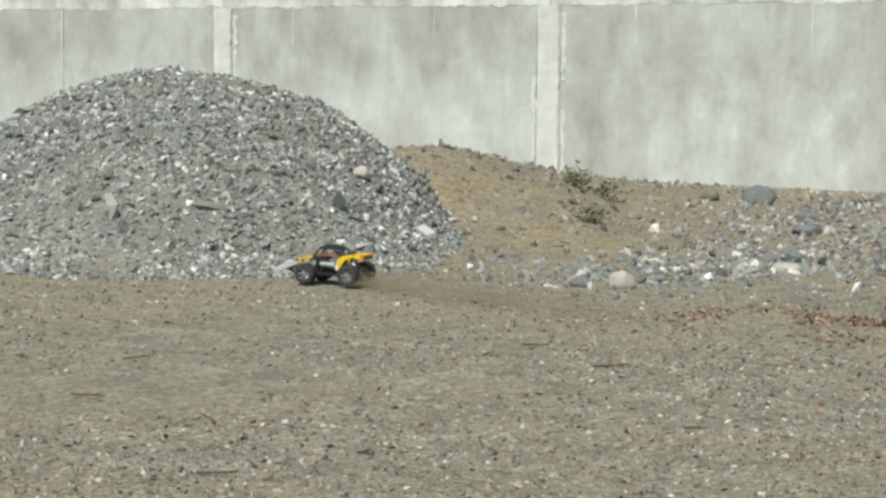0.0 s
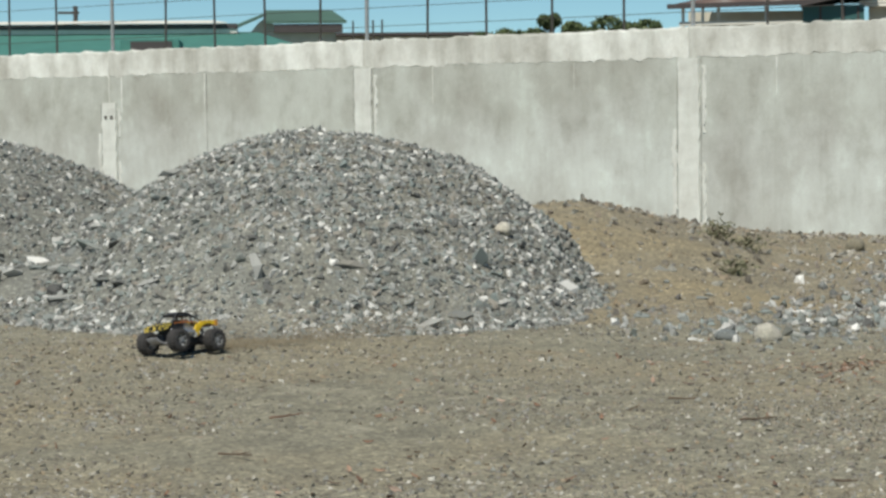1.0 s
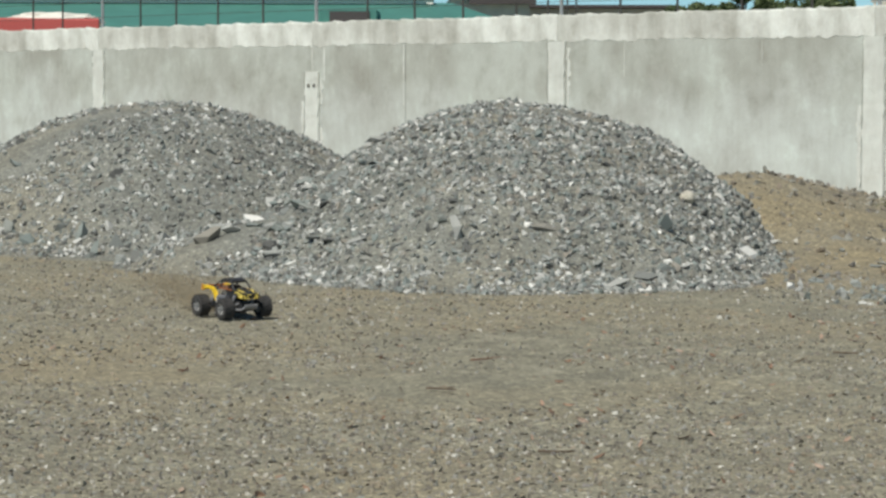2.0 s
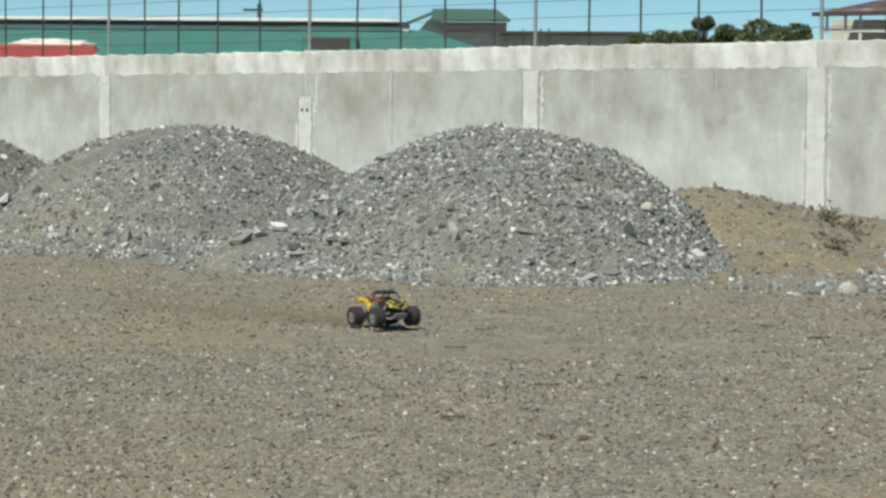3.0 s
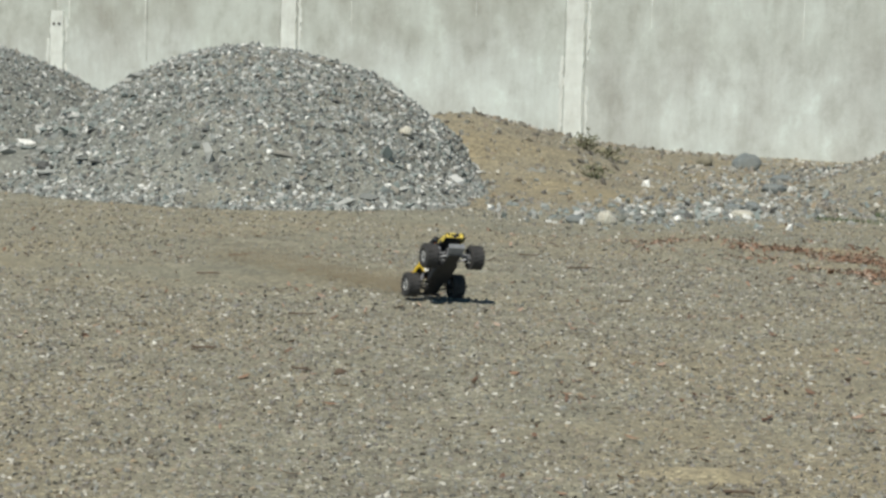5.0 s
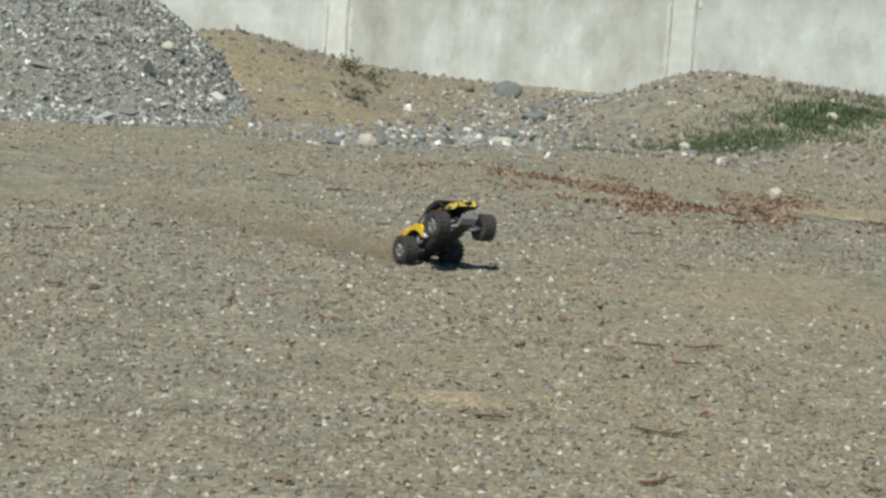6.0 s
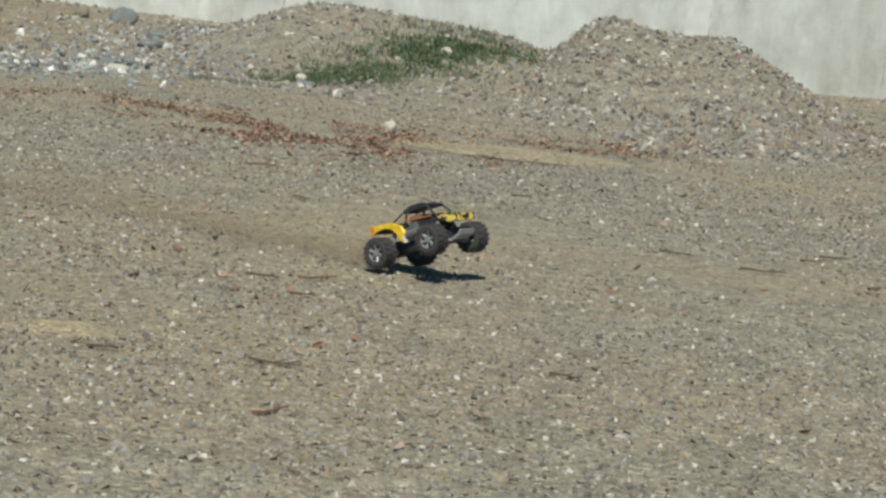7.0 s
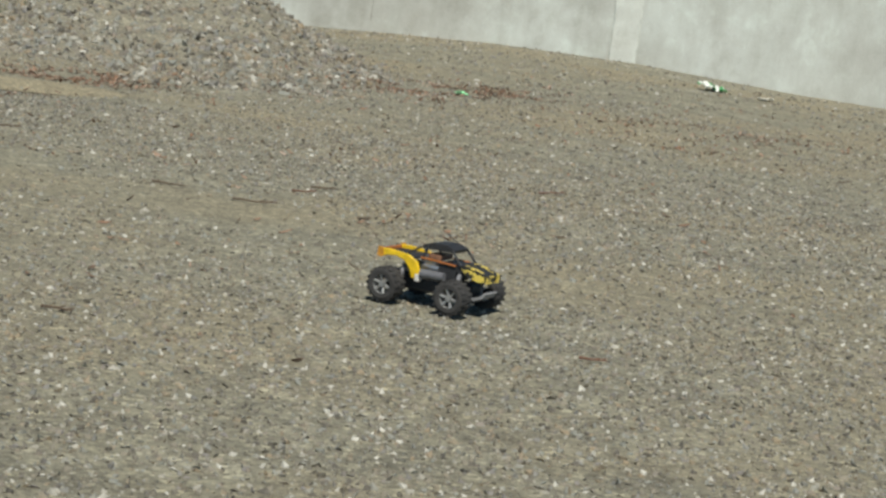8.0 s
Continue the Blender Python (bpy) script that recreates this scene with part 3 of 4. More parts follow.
def toy_truck():
    t = tagged(empty("toy_truck", Matrix.Diagonal((0.925, 0.925, 0.925, 1))), "yellow and black radio-controlled monster truck with knobbly tyres", "toy truck")
    bm = bmesh.new()
    box(bm, -0.06, 0.38, -0.042, 0.042, -0.022, -0.006, 0.004)
    box(bm, 0.055, 0.262, -0.066, 0.066, -0.020, 0.034, 0.01)
    box(bm, -0.045, 0.045, -0.04, 0.04, -0.008, 0.05, 0.008)
    box(bm, 0.275, 0.365, -0.04, 0.04, -0.008, 0.05, 0.008)
    part("chassis", bm, M_BLACK, t, "black plastic chassis")
    bm = bmesh.new()
    prism(bm, [(0.36, -0.022), (0.425, 0.002), (0.438, 0.024), (0.430, 0.028), (0.412, 0.010), (0.36, -0.008)], -0.052, 0.052)
    part("front_bumper", bm, M_SKID, t, "grey plastic skid plate")
    bm = bmesh.new()
    rod(bm, (-0.105, -0.08, 0.0), (-0.105, 0.08, 0.0), 0.008)
    rod(bm, (-0.105, -0.03, 0.0), (-0.04, -0.03, 0.0), 0.006)
    rod(bm, (-0.105, 0.03, 0.0), (-0.04, 0.03, 0.0), 0.006)
    part("rear_bumper", bm, M_BLACK, t)
    # bed with arched wings
    side = [(-0.085, 0.139), (-0.088, 0.106), (-0.070, 0.102), (-0.05, 0.112), (0.0, 0.118), (0.042, 0.106), (0.072, 0.076), (0.088, 0.036), (0.116, 0.036), (0.125, 0.070), (0.108, 0.110), (0.06, 0.134), (-0.03, 0.142)]
    for sg in (-1, 1):
        bm = bmesh.new()
        prism(bm, side, sg * 0.084, sg * 0.096)
        bmesh.ops.bevel(bm, geom=list(bm.edges), offset=0.002, segments=1, affect="EDGES")
        part("bed_side", bm, M_YELLOW, t, "glossy yellow bed side with wheel arch")
    bm = bmesh.new()
    box(bm, -0.089, -0.075, -0.083, 0.083, 0.104, 0.138, 0.003)
    part("tailgate", bm, M_ORANGE, t, "orange tailgate")
    for sg in (-1, 1):
        bm = bmesh.new()
        prism(bm, [(-0.090, 0.145), (-0.093, 0.104), (-0.074, 0.100), (-0.060, 0.108), (-0.066, 0.146)], sg * 0.0965, sg * 0.0995)
        part("tail_panel", bm, M_AMBER, t, "amber painted tail corner")
    bm = bmesh.new()
    box(bm, -0.074, 0.09, -0.083, 0.083, 0.118, 0.126, 0.002)
    part("bed_floor", bm, M_BLACK, t)
    # engine bay
    bm = bmesh.new()
    box(bm, 0.10, 0.20, -0.05, 0.05, 0.03, 0.10, 0.008)
    for k in range(5):
        box(bm, 0.115, 0.175, -0.045, 0.045, 0.103 + 0.008 * k, 0.107 + 0.008 * k)
    part("engine", bm, M_ALU, t, "finned aluminium engine")
    for sg in (-1, 1):
        bm = rod(bmesh.new(), (0.13, sg * 0.085, 0.062), (0.245, sg * 0.085, 0.066), 0.021, 0.019, 14)
        part("side_tank", bm, M_GREYP if sg < 0 else M_ALU, t, "grey cylindrical tank")
        bm = bmesh.new()
        box(bm, 0.105, 0.127, sg * 0.085 - 0.013, sg * 0.085 + 0.013, 0.025, 0.058, 0.004)
        part("filter_cap", bm, M_WHITE, t, "white plastic cap")
    # cab
    bm = bmesh.new()
    prism(bm, [(0.100, 0.168), (0.115, 0.188), (0.16, 0.200), (0.22, 0.202), (0.272, 0.185), (0.265, 0.172), (0.18, 0.172)], -0.062, 0.062)
    bmesh.ops.bevel(bm, geom=list(bm.edges), offset=0.003, segments=2, affect="EDGES")
    part("roof", bm, M_BLACK, t, "black cab roof")
    for sg in (-1, 1):
        bm = rod(bmesh.new(), (0.26, sg * 0.062, 0.182), (0.31, sg * 0.07, 0.124), 0.006)
        part("pillar", bm, M_BLACK, t)
        bm = rod(bmesh.new(), (0.14, sg * 0.062, 0.184), (0.12, sg * 0.072, 0.12), 0.006)
        part("pillar", bm, M_BLACK, t)
        bm = rod(bmesh.new(), (0.115, sg * 0.076, 0.130), (0.29, sg * 0.076, 0.123), 0.0042)
        part("sill_bar", bm, M_ORANGE, t, "brownish orange sill bar")
    bm = bmesh.new()
    box(bm, 0.20, 0.29, -0.07, 0.07, 0.05, 0.125, 0.01)
    part("cab_floor", bm, M_BLACK, t)
    bm = bmesh.new()
    box(bm, 0.135, 0.20, -0.055, 0.055, 0.126, 0.150, 0.006)
    part("cab_seat", bm, M_BROWN, t, "brown moulded cab interior")
    for sg in (-1, 1):
        bm = rod(bmesh.new(), (0.10, sg * 0.058, 0.172), (0.045, sg * 0.074, 0.136), 0.0045, sides=6)
        part("roll_bar", bm, M_BLACK, t)
    # bonnet
    bm = bmesh.new()
    prism(bm, [(0.275, 0.124), (0.30, 0.130), (0.38, 0.118), (0.432, 0.102), (0.438, 0.072), (0.418, 0.068), (0.41, 0.09), (0.28, 0.09)], -0.066, 0.066)
    bmesh.ops.bevel(bm, geom=list(bm.edges), offset=0.005, segments=2, affect="EDGES")
    bonnet = part("bonnet", bm, M_BLACK, t, "black bonnet with yellow panels")
    for sg in (-1, 1):
        bm = bmesh.new()
        prism(bm, [(0.31, 0.122), (0.38, 0.112), (0.428, 0.098), (0.432, 0.076), (0.40, 0.072), (0.345, 0.088)], sg * 0.0665, sg * 0.0705)
        part("bonnet_side", bm, M_CREAM, bonnet, "pale yellow bonnet side")
        bm = bmesh.new()
        box(bm, 0.435, 0.442, sg * 0.045 - 0.016, sg * 0.045 + 0.016, 0.078, 0.094, 0.002)
        part("headlight", bm, M_CREAM, bonnet, "pale painted headlight")
        bm = bmesh.new()
        prism(bm, [(0.32, 0.1305), (0.38, 0.1195), (0.428, 0.1055), (0.428, 0.1015), (0.38, 0.1155), (0.32, 0.1265)], sg * 0.034, sg * 0.062)
        part("bonnet_stripe", bm, M_CREAM, bonnet, "pale yellow bonnet stripe")
    bm = bmesh.new()
    box(bm, 0.4355, 0.443, -0.064, 0.064, 0.096, 0.103, 0.001)
    box(bm, 0.4355, 0.443, -0.064, 0.064, 0.070, 0.076, 0.001)
    part("grille_bar", bm, M_CREAM, bonnet)
    bm = rod(bmesh.new(), (0.24, 0.05, 0.19), (0.13, 0.06, 0.245), 0.0025, 0.0015, 6)
    part("antenna", bm, M_BLACK, t, "thin black antenna")
    # suspension and wheels
    wheels = []
    for ax in (0.0, BASE):
        for sg in (-1, 1):
            bm = bmesh.new()
            rod(bm, (ax - 0.03, sg * 0.045, -0.012), (ax, sg * (TRACK / 2 - 0.03), -0.012), 0.007, sides=6)
            rod(bm, (ax + 0.03, sg * 0.045, -0.012), (ax, sg * (TRACK / 2 - 0.03), -0.012), 0.007, sides=6)
            rod(bm, (ax, sg * 0.04, 0.03), (ax, sg * (TRACK / 2 - 0.03), 0.012), 0.006, sides=6)
            part("suspension_arm", bm, M_SKID if ax else M_BLACK, t)
            bm = bmesh.new()
            s2 = 0.028 if ax == 0 else -0.028
            rod(bm, (ax + s2, sg * 0.055, 0.085), (ax + s2, sg * 0.105, 0.0), 0.011, sides=10)
            rod(bm, (ax + s2, sg * 0.05, 0.094), (ax + s2, sg * 0.055, 0.085), 0.006, sides=8)
            part("shock_absorber", bm, M_GREYP, t, "grey coil shock absorber")
            bm = rod(bmesh.new(), (0, -0.02 * sg, 0), (0, 0.02 * sg, 0), 0.012, sides=10)
            wheel = part("wheel", bm, M_BLACK, t)
            wheel.location = (ax, sg * TRACK / 2, 0)
            part("tyre", tyre_mesh(), M_TYRE, wheel, "knobbly black tyre")
            part("rim", rim_mesh(sg), M_RIM, wheel, "six-spoked chrome rim")
            wheels.append((wheel, ax, sg))
    return t, wheels


TRUCK, WHEELS = toy_truck()

# seconds, place of the rear axle, heading, nose-up tilt and lean in degrees
DRIVE = [
    (0.0, -11.91, 15.27, -165, 0, 0),
    (0.2, -12.25, 15.36, -150, 2, 0),
    (0.3, -12.68, 15.51, -127, 0, 0),
    (0.5, -12.74, 14.92, -116, 0, 0),
    (0.8, -13.18, 14.53, -99, 0, 0),
    (1.0, -13.04, 13.57, -92, 4, 8),
    (1.2, -13.36, 13.05, -75, 0, 0),
    (1.5, -13.69, 12.68, -37, 0, 0),
    (1.7, -13.70, 12.52, -9, 0, 0),
    (2.8, -11.36, 11.21, -15, 0, 0),
    (3.0, -11.16, 11.19, -16, 3, 0),
    (3.5, -10.70, 11.31, -25, 22, -3),
    (4.0, -9.74, 11.04, -33, 43, -2),
    (4.2, -9.41, 10.97, -35, 47, -3),
    (5.3, -7.37, 10.35, -25, 37, -4),
    (5.5, -6.95, 10.19, -24, 37, -4),
    (6.0, -6.01, 10.02, -22, 32, -4),
    (6.5, -4.93, 9.66, -18, 28, -4),
    (7.0, -3.77, 9.47, -18, 21, 0),
    (7.2, -3.34, 9.33, -15, 14, 5),
    (7.35, -2.93, 9.22, -19, 3, 3),
    (7.5, -2.51, 9.12, -23, 0, 0),
    (8.0, -1.342, 8.99, -21, 0, 1),
]


def motions():
    walk(TRUCK, [(t, pose(x, y, R_WHEEL * 0.925, 0, 0, h) @ pose(0, 0, 0, lean, -p, 0)) for t, x, y, h, p, lean in DRIVE])
    # the wheels turn with the way driven; the rear pair spins faster while the nose is up
    for wheel, ax, sg in WHEELS:
        rows, angle = [], 0.0
        for k in range(241):
            t = k / 30
            speed = 2.0 if t < 1.5 else 2.3
            rate = min(84.0, math.degrees(speed / R_WHEEL) / 30 * (1.25 if ax == 0 and 3.2 < t < 7.2 else 1.0))
            rows.append((t, pose(ax, sg * TRACK / 2, 0) @ pose(0, 0, 0, 0, angle, 0)))
            angle += rate
        walk(wheel, rows)
    # the grit hangs behind the truck until it lets up
    rows = []
    for k, (t, x, y, h, p, lean) in enumerate(DRIVE):
        a, b = DRIVE[max(0, k - 1)], DRIVE[min(len(DRIVE) - 1, k + 1)]
        if t < 7.2:
            rows.append((t, pose(x, y, 0, 0, 0, math.degrees(math.atan2(b[2] - a[2], b[1] - a[1])))))
    rows += [(7.25, rows[-1][1] @ pose(0.25, 0, 0)), (8.0, rows[-1][1] @ pose(0.3, 0, 0))]
    walk(DUST, rows)


# ------------------------------------------------------------ rubble, rocks, litter and weeds
def settle_many(x, y):
    """The heights of ground or mound at many places."""
    x, y = np.asarray(x, float), np.asarray(y, float)
    return np.maximum.reduce([ground_height(x, y)] + [h.z(x, y) for h in HEAPS])


def settle(x, y):
    return float(settle_many([x], [y])[0])


def rock(name, x, y, size, seed, material, label, squash=0.75, turn=0.0):
    bm = bmesh.new()
    bmesh.ops.create_icosphere(bm, subdivisions=3, radius=1.0)
    rng = random.Random(seed)
    cut = [Vector((rng.gauss(0, 1), rng.gauss(0, 1), rng.gauss(0, 0.8))).normalized() for _ in range(9)]
    for v in bm.verts:
        c = v.co.copy()
        for d in cut:
            k = c.dot(d)
            if k > 0.72:
                c -= d * (k - 0.72) * 0.75
        v.co = c * (1 + 0.13 * noise.noise(c * 2.5 + Vector((seed, 0, 0))))
    for f in bm.faces:
        f.smooth = True
    ob = tagged(part(name, bm, material), label, "rock", "rocks in the yard")
    ob.matrix_basis = Matrix.LocRotScale((x, y, settle(x, y) + size * squash * 0.45), Euler((0, 0, turn)), (size, size * 0.8, size * squash))
    return ob


M_BLUEROCK = ground_material("blue_grey_rock", (0.13, 0.15, 0.16), (0.18, 0.205, 0.215), (0.24, 0.26, 0.27), (0.20, 0.215, 0.215))
M_WHITEROCK = ground_material("whitish_rock", (0.42, 0.40, 0.35), (0.52, 0.50, 0.45), (0.60, 0.58, 0.53), (0.50, 0.48, 0.42))
rock("boulder", -14.1, 25.2, 0.185, 27, M_BLUEROCK, "rounded blue-grey boulder at the foot of the wall", 0.8, 0.5)
rock("boulder", -14.6, 25.0, 0.12, 9, M_EARTH, "small brown stone beside the boulder", 0.8)
rock("boulder", -10.5, 16.35, 0.105, 5, M_WHITEROCK, "whitish rounded rock on the gravel", 0.85)
rock("boulder", -10.78, 16.3, 0.09, 6, M_BLUEROCK, "pale blue-grey rock beside the white one", 0.6)
rock("boulder", -10.6, 19.1, 0.10, 7, M_BLUEROCK, "dark slate stone among rubble", 0.6)
rock("boulder", -10.2, 18.2, 0.13, 8, M_WHITEROCK, "flat pale stone among rubble", 0.4)
rock("boulder", -10.7, 18.9, 0.11, 18, M_BLUEROCK, "flat blue-grey stone among rubble", 0.45)
rock("boulder", -11.7, 21.5, 0.16, 10, M_BLUEROCK, "broad grey stone in the rubble", 0.5)
rock("boulder", -12.4, 23.0, 0.17, 11, M_BLUEROCK, "broad grey slab in the rubble", 0.4)
rock("boulder", -9.0, 19.6, 0.07, 12, M_WHITEROCK, "white stone by the weeds", 0.8)
rock("boulder", -8.75, 19.2, 0.10, 13, M_BLUEROCK, "flat grey stone by the weeds", 0.4)
rock("boulder", -8.6, 22.3, 0.075, 14, M_WHITEROCK, "white stone among the weeds", 0.8)
rock("boulder", -6.65, 16.2, 0.06, 15, M_WHITEROCK, "pale tan stone above the leaves", 1.0)
rock("boulder", -13.45, 17.3, 0.075, 16, M_WHITEROCK, "whitish stone at the foot of the gravel pile", 0.8)


def rubble():
    rng = np.random.default_rng(31)
    line = [(-10.9, 16.6), (-10.8, 17.6), (-10.6, 18.5), (-11.2, 20.2), (-12.2, 23.0), (-13.2, 25.5)]
    p = []
    for k in range(2500):
        i = int(rng.integers(0, len(line) - 1))
        f = rng.random()
        x = line[i][0] * (1 - f) + line[i + 1][0] * f + rng.normal(0, 0.6)
        y = line[i][1] * (1 - f) + line[i + 1][1] * f + rng.normal(0, 0.45)
        p.append((x, y))
    p = np.array(p)
    p = np.column_stack([p, settle_many(p[:, 0], p[:, 1])])
    tagged(scatter("rubble", p, 0.012 + 0.06 * rng.random(len(p)) ** 3.4, ROCKS, M_STONES, rng), "strewn grey and bluish rubble stones", "rubble", kind="stuff")


rubble()


def leaf_template():
    u = np.linspace(-1, 1, 5)
    v = []
    for a in u:
        w = 0.42 * (1 - a * a) ** 0.7
        v += [(a, -w, 0.25 * a * a + 0.12), (a, 0, 0.25 * a * a), (a, w, 0.25 * a * a + 0.12)]
    f = []
    for i in range(4):
        for j in range(2):
            k = i * 3 + j
            f += [(k, k + 3, k + 4), (k, k + 4, k + 1)]
    return np.array(v), np.array(f)


def leaf_litter():
    rng = np.random.default_rng(41)
    runs = [((-3.2, 23.0), (1.2, 24.2), 0.5, 130), ((-3.7, 20.6), (-2.4, 21.9), 0.16, 190), ((-13.5, 12.0), (-2.0, 10.5), 0.9, 230), ((-11.0, 15.0), (0.5, 14.0), 0.8, 200), ((-9.0, 9.0), (-2.0, 7.5), 0.5, 60), ((-7.4, 15.2), (-6.0, 15.6), 0.26, 380), ((-5.5, 16.9), (-5.0, 17.3), 0.14, 130), ((-1.5, 19.9), (0.8, 21.1), 0.2, 110), ((-9.3, 15.1), (-8.3, 15.4), 0.16, 160), ((-8.3, 15.4), (-6.9, 14.6), 0.16, 330), ((-7.3, 14.9), (-6.0, 14.6), 0.22, 420), ((-6.4, 14.6), (-5.7, 15.6), 0.3, 480), ((-5.6, 16.6), (-5.1, 17.0), 0.22, 160),
            ((-4.9, 17.0), (-3.7, 20.0), 0.4, 120), ((-3.8, 20.0), (-2.4, 21.9), 0.28, 300), ((-1.7, 18.0), (0.6, 20.8), 0.5, 130), ((-2.6, 12.0), (-1.4, 10.8), 0.3, 20)]
    p = []
    for a, b, w, n in runs:
        n = int(n * 2.7)
        f = rng.random(n)
        x = a[0] + (b[0] - a[0]) * f + rng.normal(0, w * 1.5, n)
        y = a[1] + (b[1] - a[1]) * f + rng.normal(0, w * 2.4, n)
        keep = (waves(x, y, 88, 4.5) > -0.35 + 0.5 * rng.random(n)) & (x * x + y * y > 36)
        p.append(np.stack([x[keep], y[keep]], 1))
    p = np.concatenate(p)
    p = np.column_stack([p, settle_many(p[:, 0], p[:, 1]) + 0.008])
    tagged(scatter("leaf_litter", p, rng.uniform(0.012, 0.034, len(p)), [leaf_template()], M_LEAF, rng, 1.0, upright=0.16), "drifts of dry reddish-brown fallen leaves", "leaves", kind="stuff")


leaf_litter()


def blade_template():
    v = np.array([(-0.06, 0, 0), (0.06, 0, 0), (0.05, 0.1, 0.55), (-0.05, 0.1, 0.55), (0.02, 0.35, 1.0)])
    return v, np.array([(0, 1, 2), (0, 2, 3), (3, 2, 4)])


def weeds():
    rng = np.random.default_rng(51)
    line = [(-9.5, 18.7, 0.10), (-9.0, 19.5, 0.16), (-8.9, 20.4, 0.24), (-8.75, 21.4, 0.34), (-8.65, 22.4, 0.36), (-8.5, 23.3, 0.3)]
    n = 16000
    i = np.minimum(4, (5 * rng.random(n) ** 0.75).astype(int))
    f = rng.random(n)[:, None]
    a = np.array(line)[i] * (1 - f) + np.array(line)[i + 1] * f
    x, y = a[:, 0] + rng.normal(0, 1.15, n) * a[:, 2], a[:, 1] + rng.normal(0, 1.35, n) * a[:, 2]
    ok = waves(x, y, 77, 5.0) > -0.6 + 0.5 * rng.random(n)
    x, y, i = x[ok], y[ok], i[ok]
    size = (0.035 + 0.08 * rng.random(len(x))) * (0.5 + 0.1 * i)
    tagged(scatter("weeds", np.column_stack([x, y, settle_many(x, y) - 0.005]), size, [blade_template()], M_GRASS, rng, 1.3, upright=0.34), "patch of low green weeds on the mound", "weeds", kind="stuff")


weeds()


def plant(x, y, h, seed, label):
    """A dry little shrub: bent stems and small leaves."""
    rng = random.Random(seed)
    t = empty("shrub", pose(x, y, settle(x, y) - 0.01))
    tips = []
    for k in range(7):
        a = rng.uniform(0, 6.28)
        bm = bmesh.new()
        p = Vector((0, 0, 0))
        d = Vector((math.cos(a) * 0.5, math.sin(a) * 0.5, 1)).normalized()
        for i in range(4):
            q = p + d * h * rng.uniform(0.2, 0.32)
            rod(bm, p, q, 0.006 - i * 0.001, 0.005 - i * 0.001, 5)
            p, d = q, (d + Vector((rng.gauss(0, 0.35), rng.gauss(0, 0.35), 0.1))).normalized()
            tips.append(p.copy())
        part("stem", bm, M_TWIG, t)
    nr = np.random.default_rng(seed)
    pts = np.array([tuple(q + Vector((rng.gauss(0, 0.075), rng.gauss(0, 0.075), rng.gauss(0, 0.045)))) for q in tips for _ in range(4)])
    o = scatter("foliage", pts, nr.uniform(0.02, 0.04, len(pts)), [leaf_template()], M_SHRUB, nr)
    o.parent = t
    tagged(t, label, "shrub", "dry shrubs on the sand")


M_SHRUB = stone_material("dull_green_leaves", [(0.0, (0.10, 0.105, 0.06)), (0.6, (0.17, 0.17, 0.105)), (1.0, (0.26, 0.24, 0.16))])
plant(-14.2, 21.6, 0.14, 1, "dull green shrub growing on the sand slope")
plant(-13.85, 21.6, 0.12, 2, "low dusty shrub on the sand slope")
plant(-12.9, 19.8, 0.12, 3, "thin dry shrub at the foot of the sand")


def twig(x, y, size, seed, name="twig"):
    rng = random.Random(seed)
    bm = bmesh.new()
    p, a = Vector((-size / 2, 0, 0.01)), rng.uniform(-0.3, 0.3)
    for i in range(4):
        q = p + Vector((math.cos(a), math.sin(a), rng.uniform(-0.04, 0.08))) * size / 4
        rod(bm, p, q, 0.006 - 0.0008 * i, 0.0052 - 0.0008 * i, 6)
        if i in (1, 2):
            b = a + rng.choice((-1, 1)) * rng.uniform(0.5, 1.0)
            rod(bm, q, q + Vector((math.cos(b), math.sin(b), 0.15)) * size * 0.3, 0.004, 0.002, 5)
        p, a = q, a + rng.uniform(-0.4, 0.4)
    ob = tagged(part(name, bm, M_TWIG if seed % 3 else M_REDTWIG), "broken dry brown twig lying on gravel", "twig", "twigs strewn over the yard")
    ob.matrix_basis = pose(x, y, settle(x, y) + 0.004, 0, 0, rng.uniform(-35, 75))


M_REDTWIG = plain("reddish_bark", (0.15, 0.08, 0.055), 0.9)
TWIGS = [(-6.61, 7.78), (-7.39, 7.95), (-5.09, 11.3), (-3.78, 8.39), (-3.72, 6.69), (-4.43, 8.23), (-4.08, 8.69), (-7.14, 11.35), (-10.32, 11.48), (-8.39, 12.74), (-3.2, 6.9), (-2.84, 6.26), (-2.35, 7.6), (-2.48, 11.19), (-2.38, 11.95), (-1.91, 11.2), (-3.0, 11.36), (-0.49, 8.24), (-2.33, 12.2), (0.69, 17.28), (-3.9, 8.9), (-9.1, 13.2), (-9.6, 10.4), (-11.2, 10.1), (-6.0, 12.6), (-8.0, 9.4), (-1.2, 13.6), (-4.4, 12.9)]
for k, (x, y) in enumerate(TWIGS):
    twig(x, y, YARD.uniform(0.10, 0.24), 100 + k)
rock("clod", -6.42, 7.83, 0.035, 61, M_TWIG, "dark lump of dry bark or earth", 0.6, 0.6)


def sand_patch(x, y, r, seed):
    heap = Heap([(x, y, 0.035, r, r * 0.6, 20)], 0.006, seed, hard=False)
    bm_ob = heap.mesh("sand_patch", M_PALESAND, 0.05, 2.2)
    bm_ob.location.z = 0.022
    tagged(bm_ob, "small spill of pale yellowish sand on the gravel", "sand patch")


M_PALESAND = ground_material("pale_sand", (0.235, 0.205, 0.14), (0.285, 0.25, 0.175), (0.325, 0.285, 0.205), (0.275, 0.24, 0.165))
sand_patch(-4.0, 6.95, 0.16, 71)
sand_patch(-5.45, 15.7, 0.5, 72)
sand_patch(-8.0, 15.6, 0.3, 73)


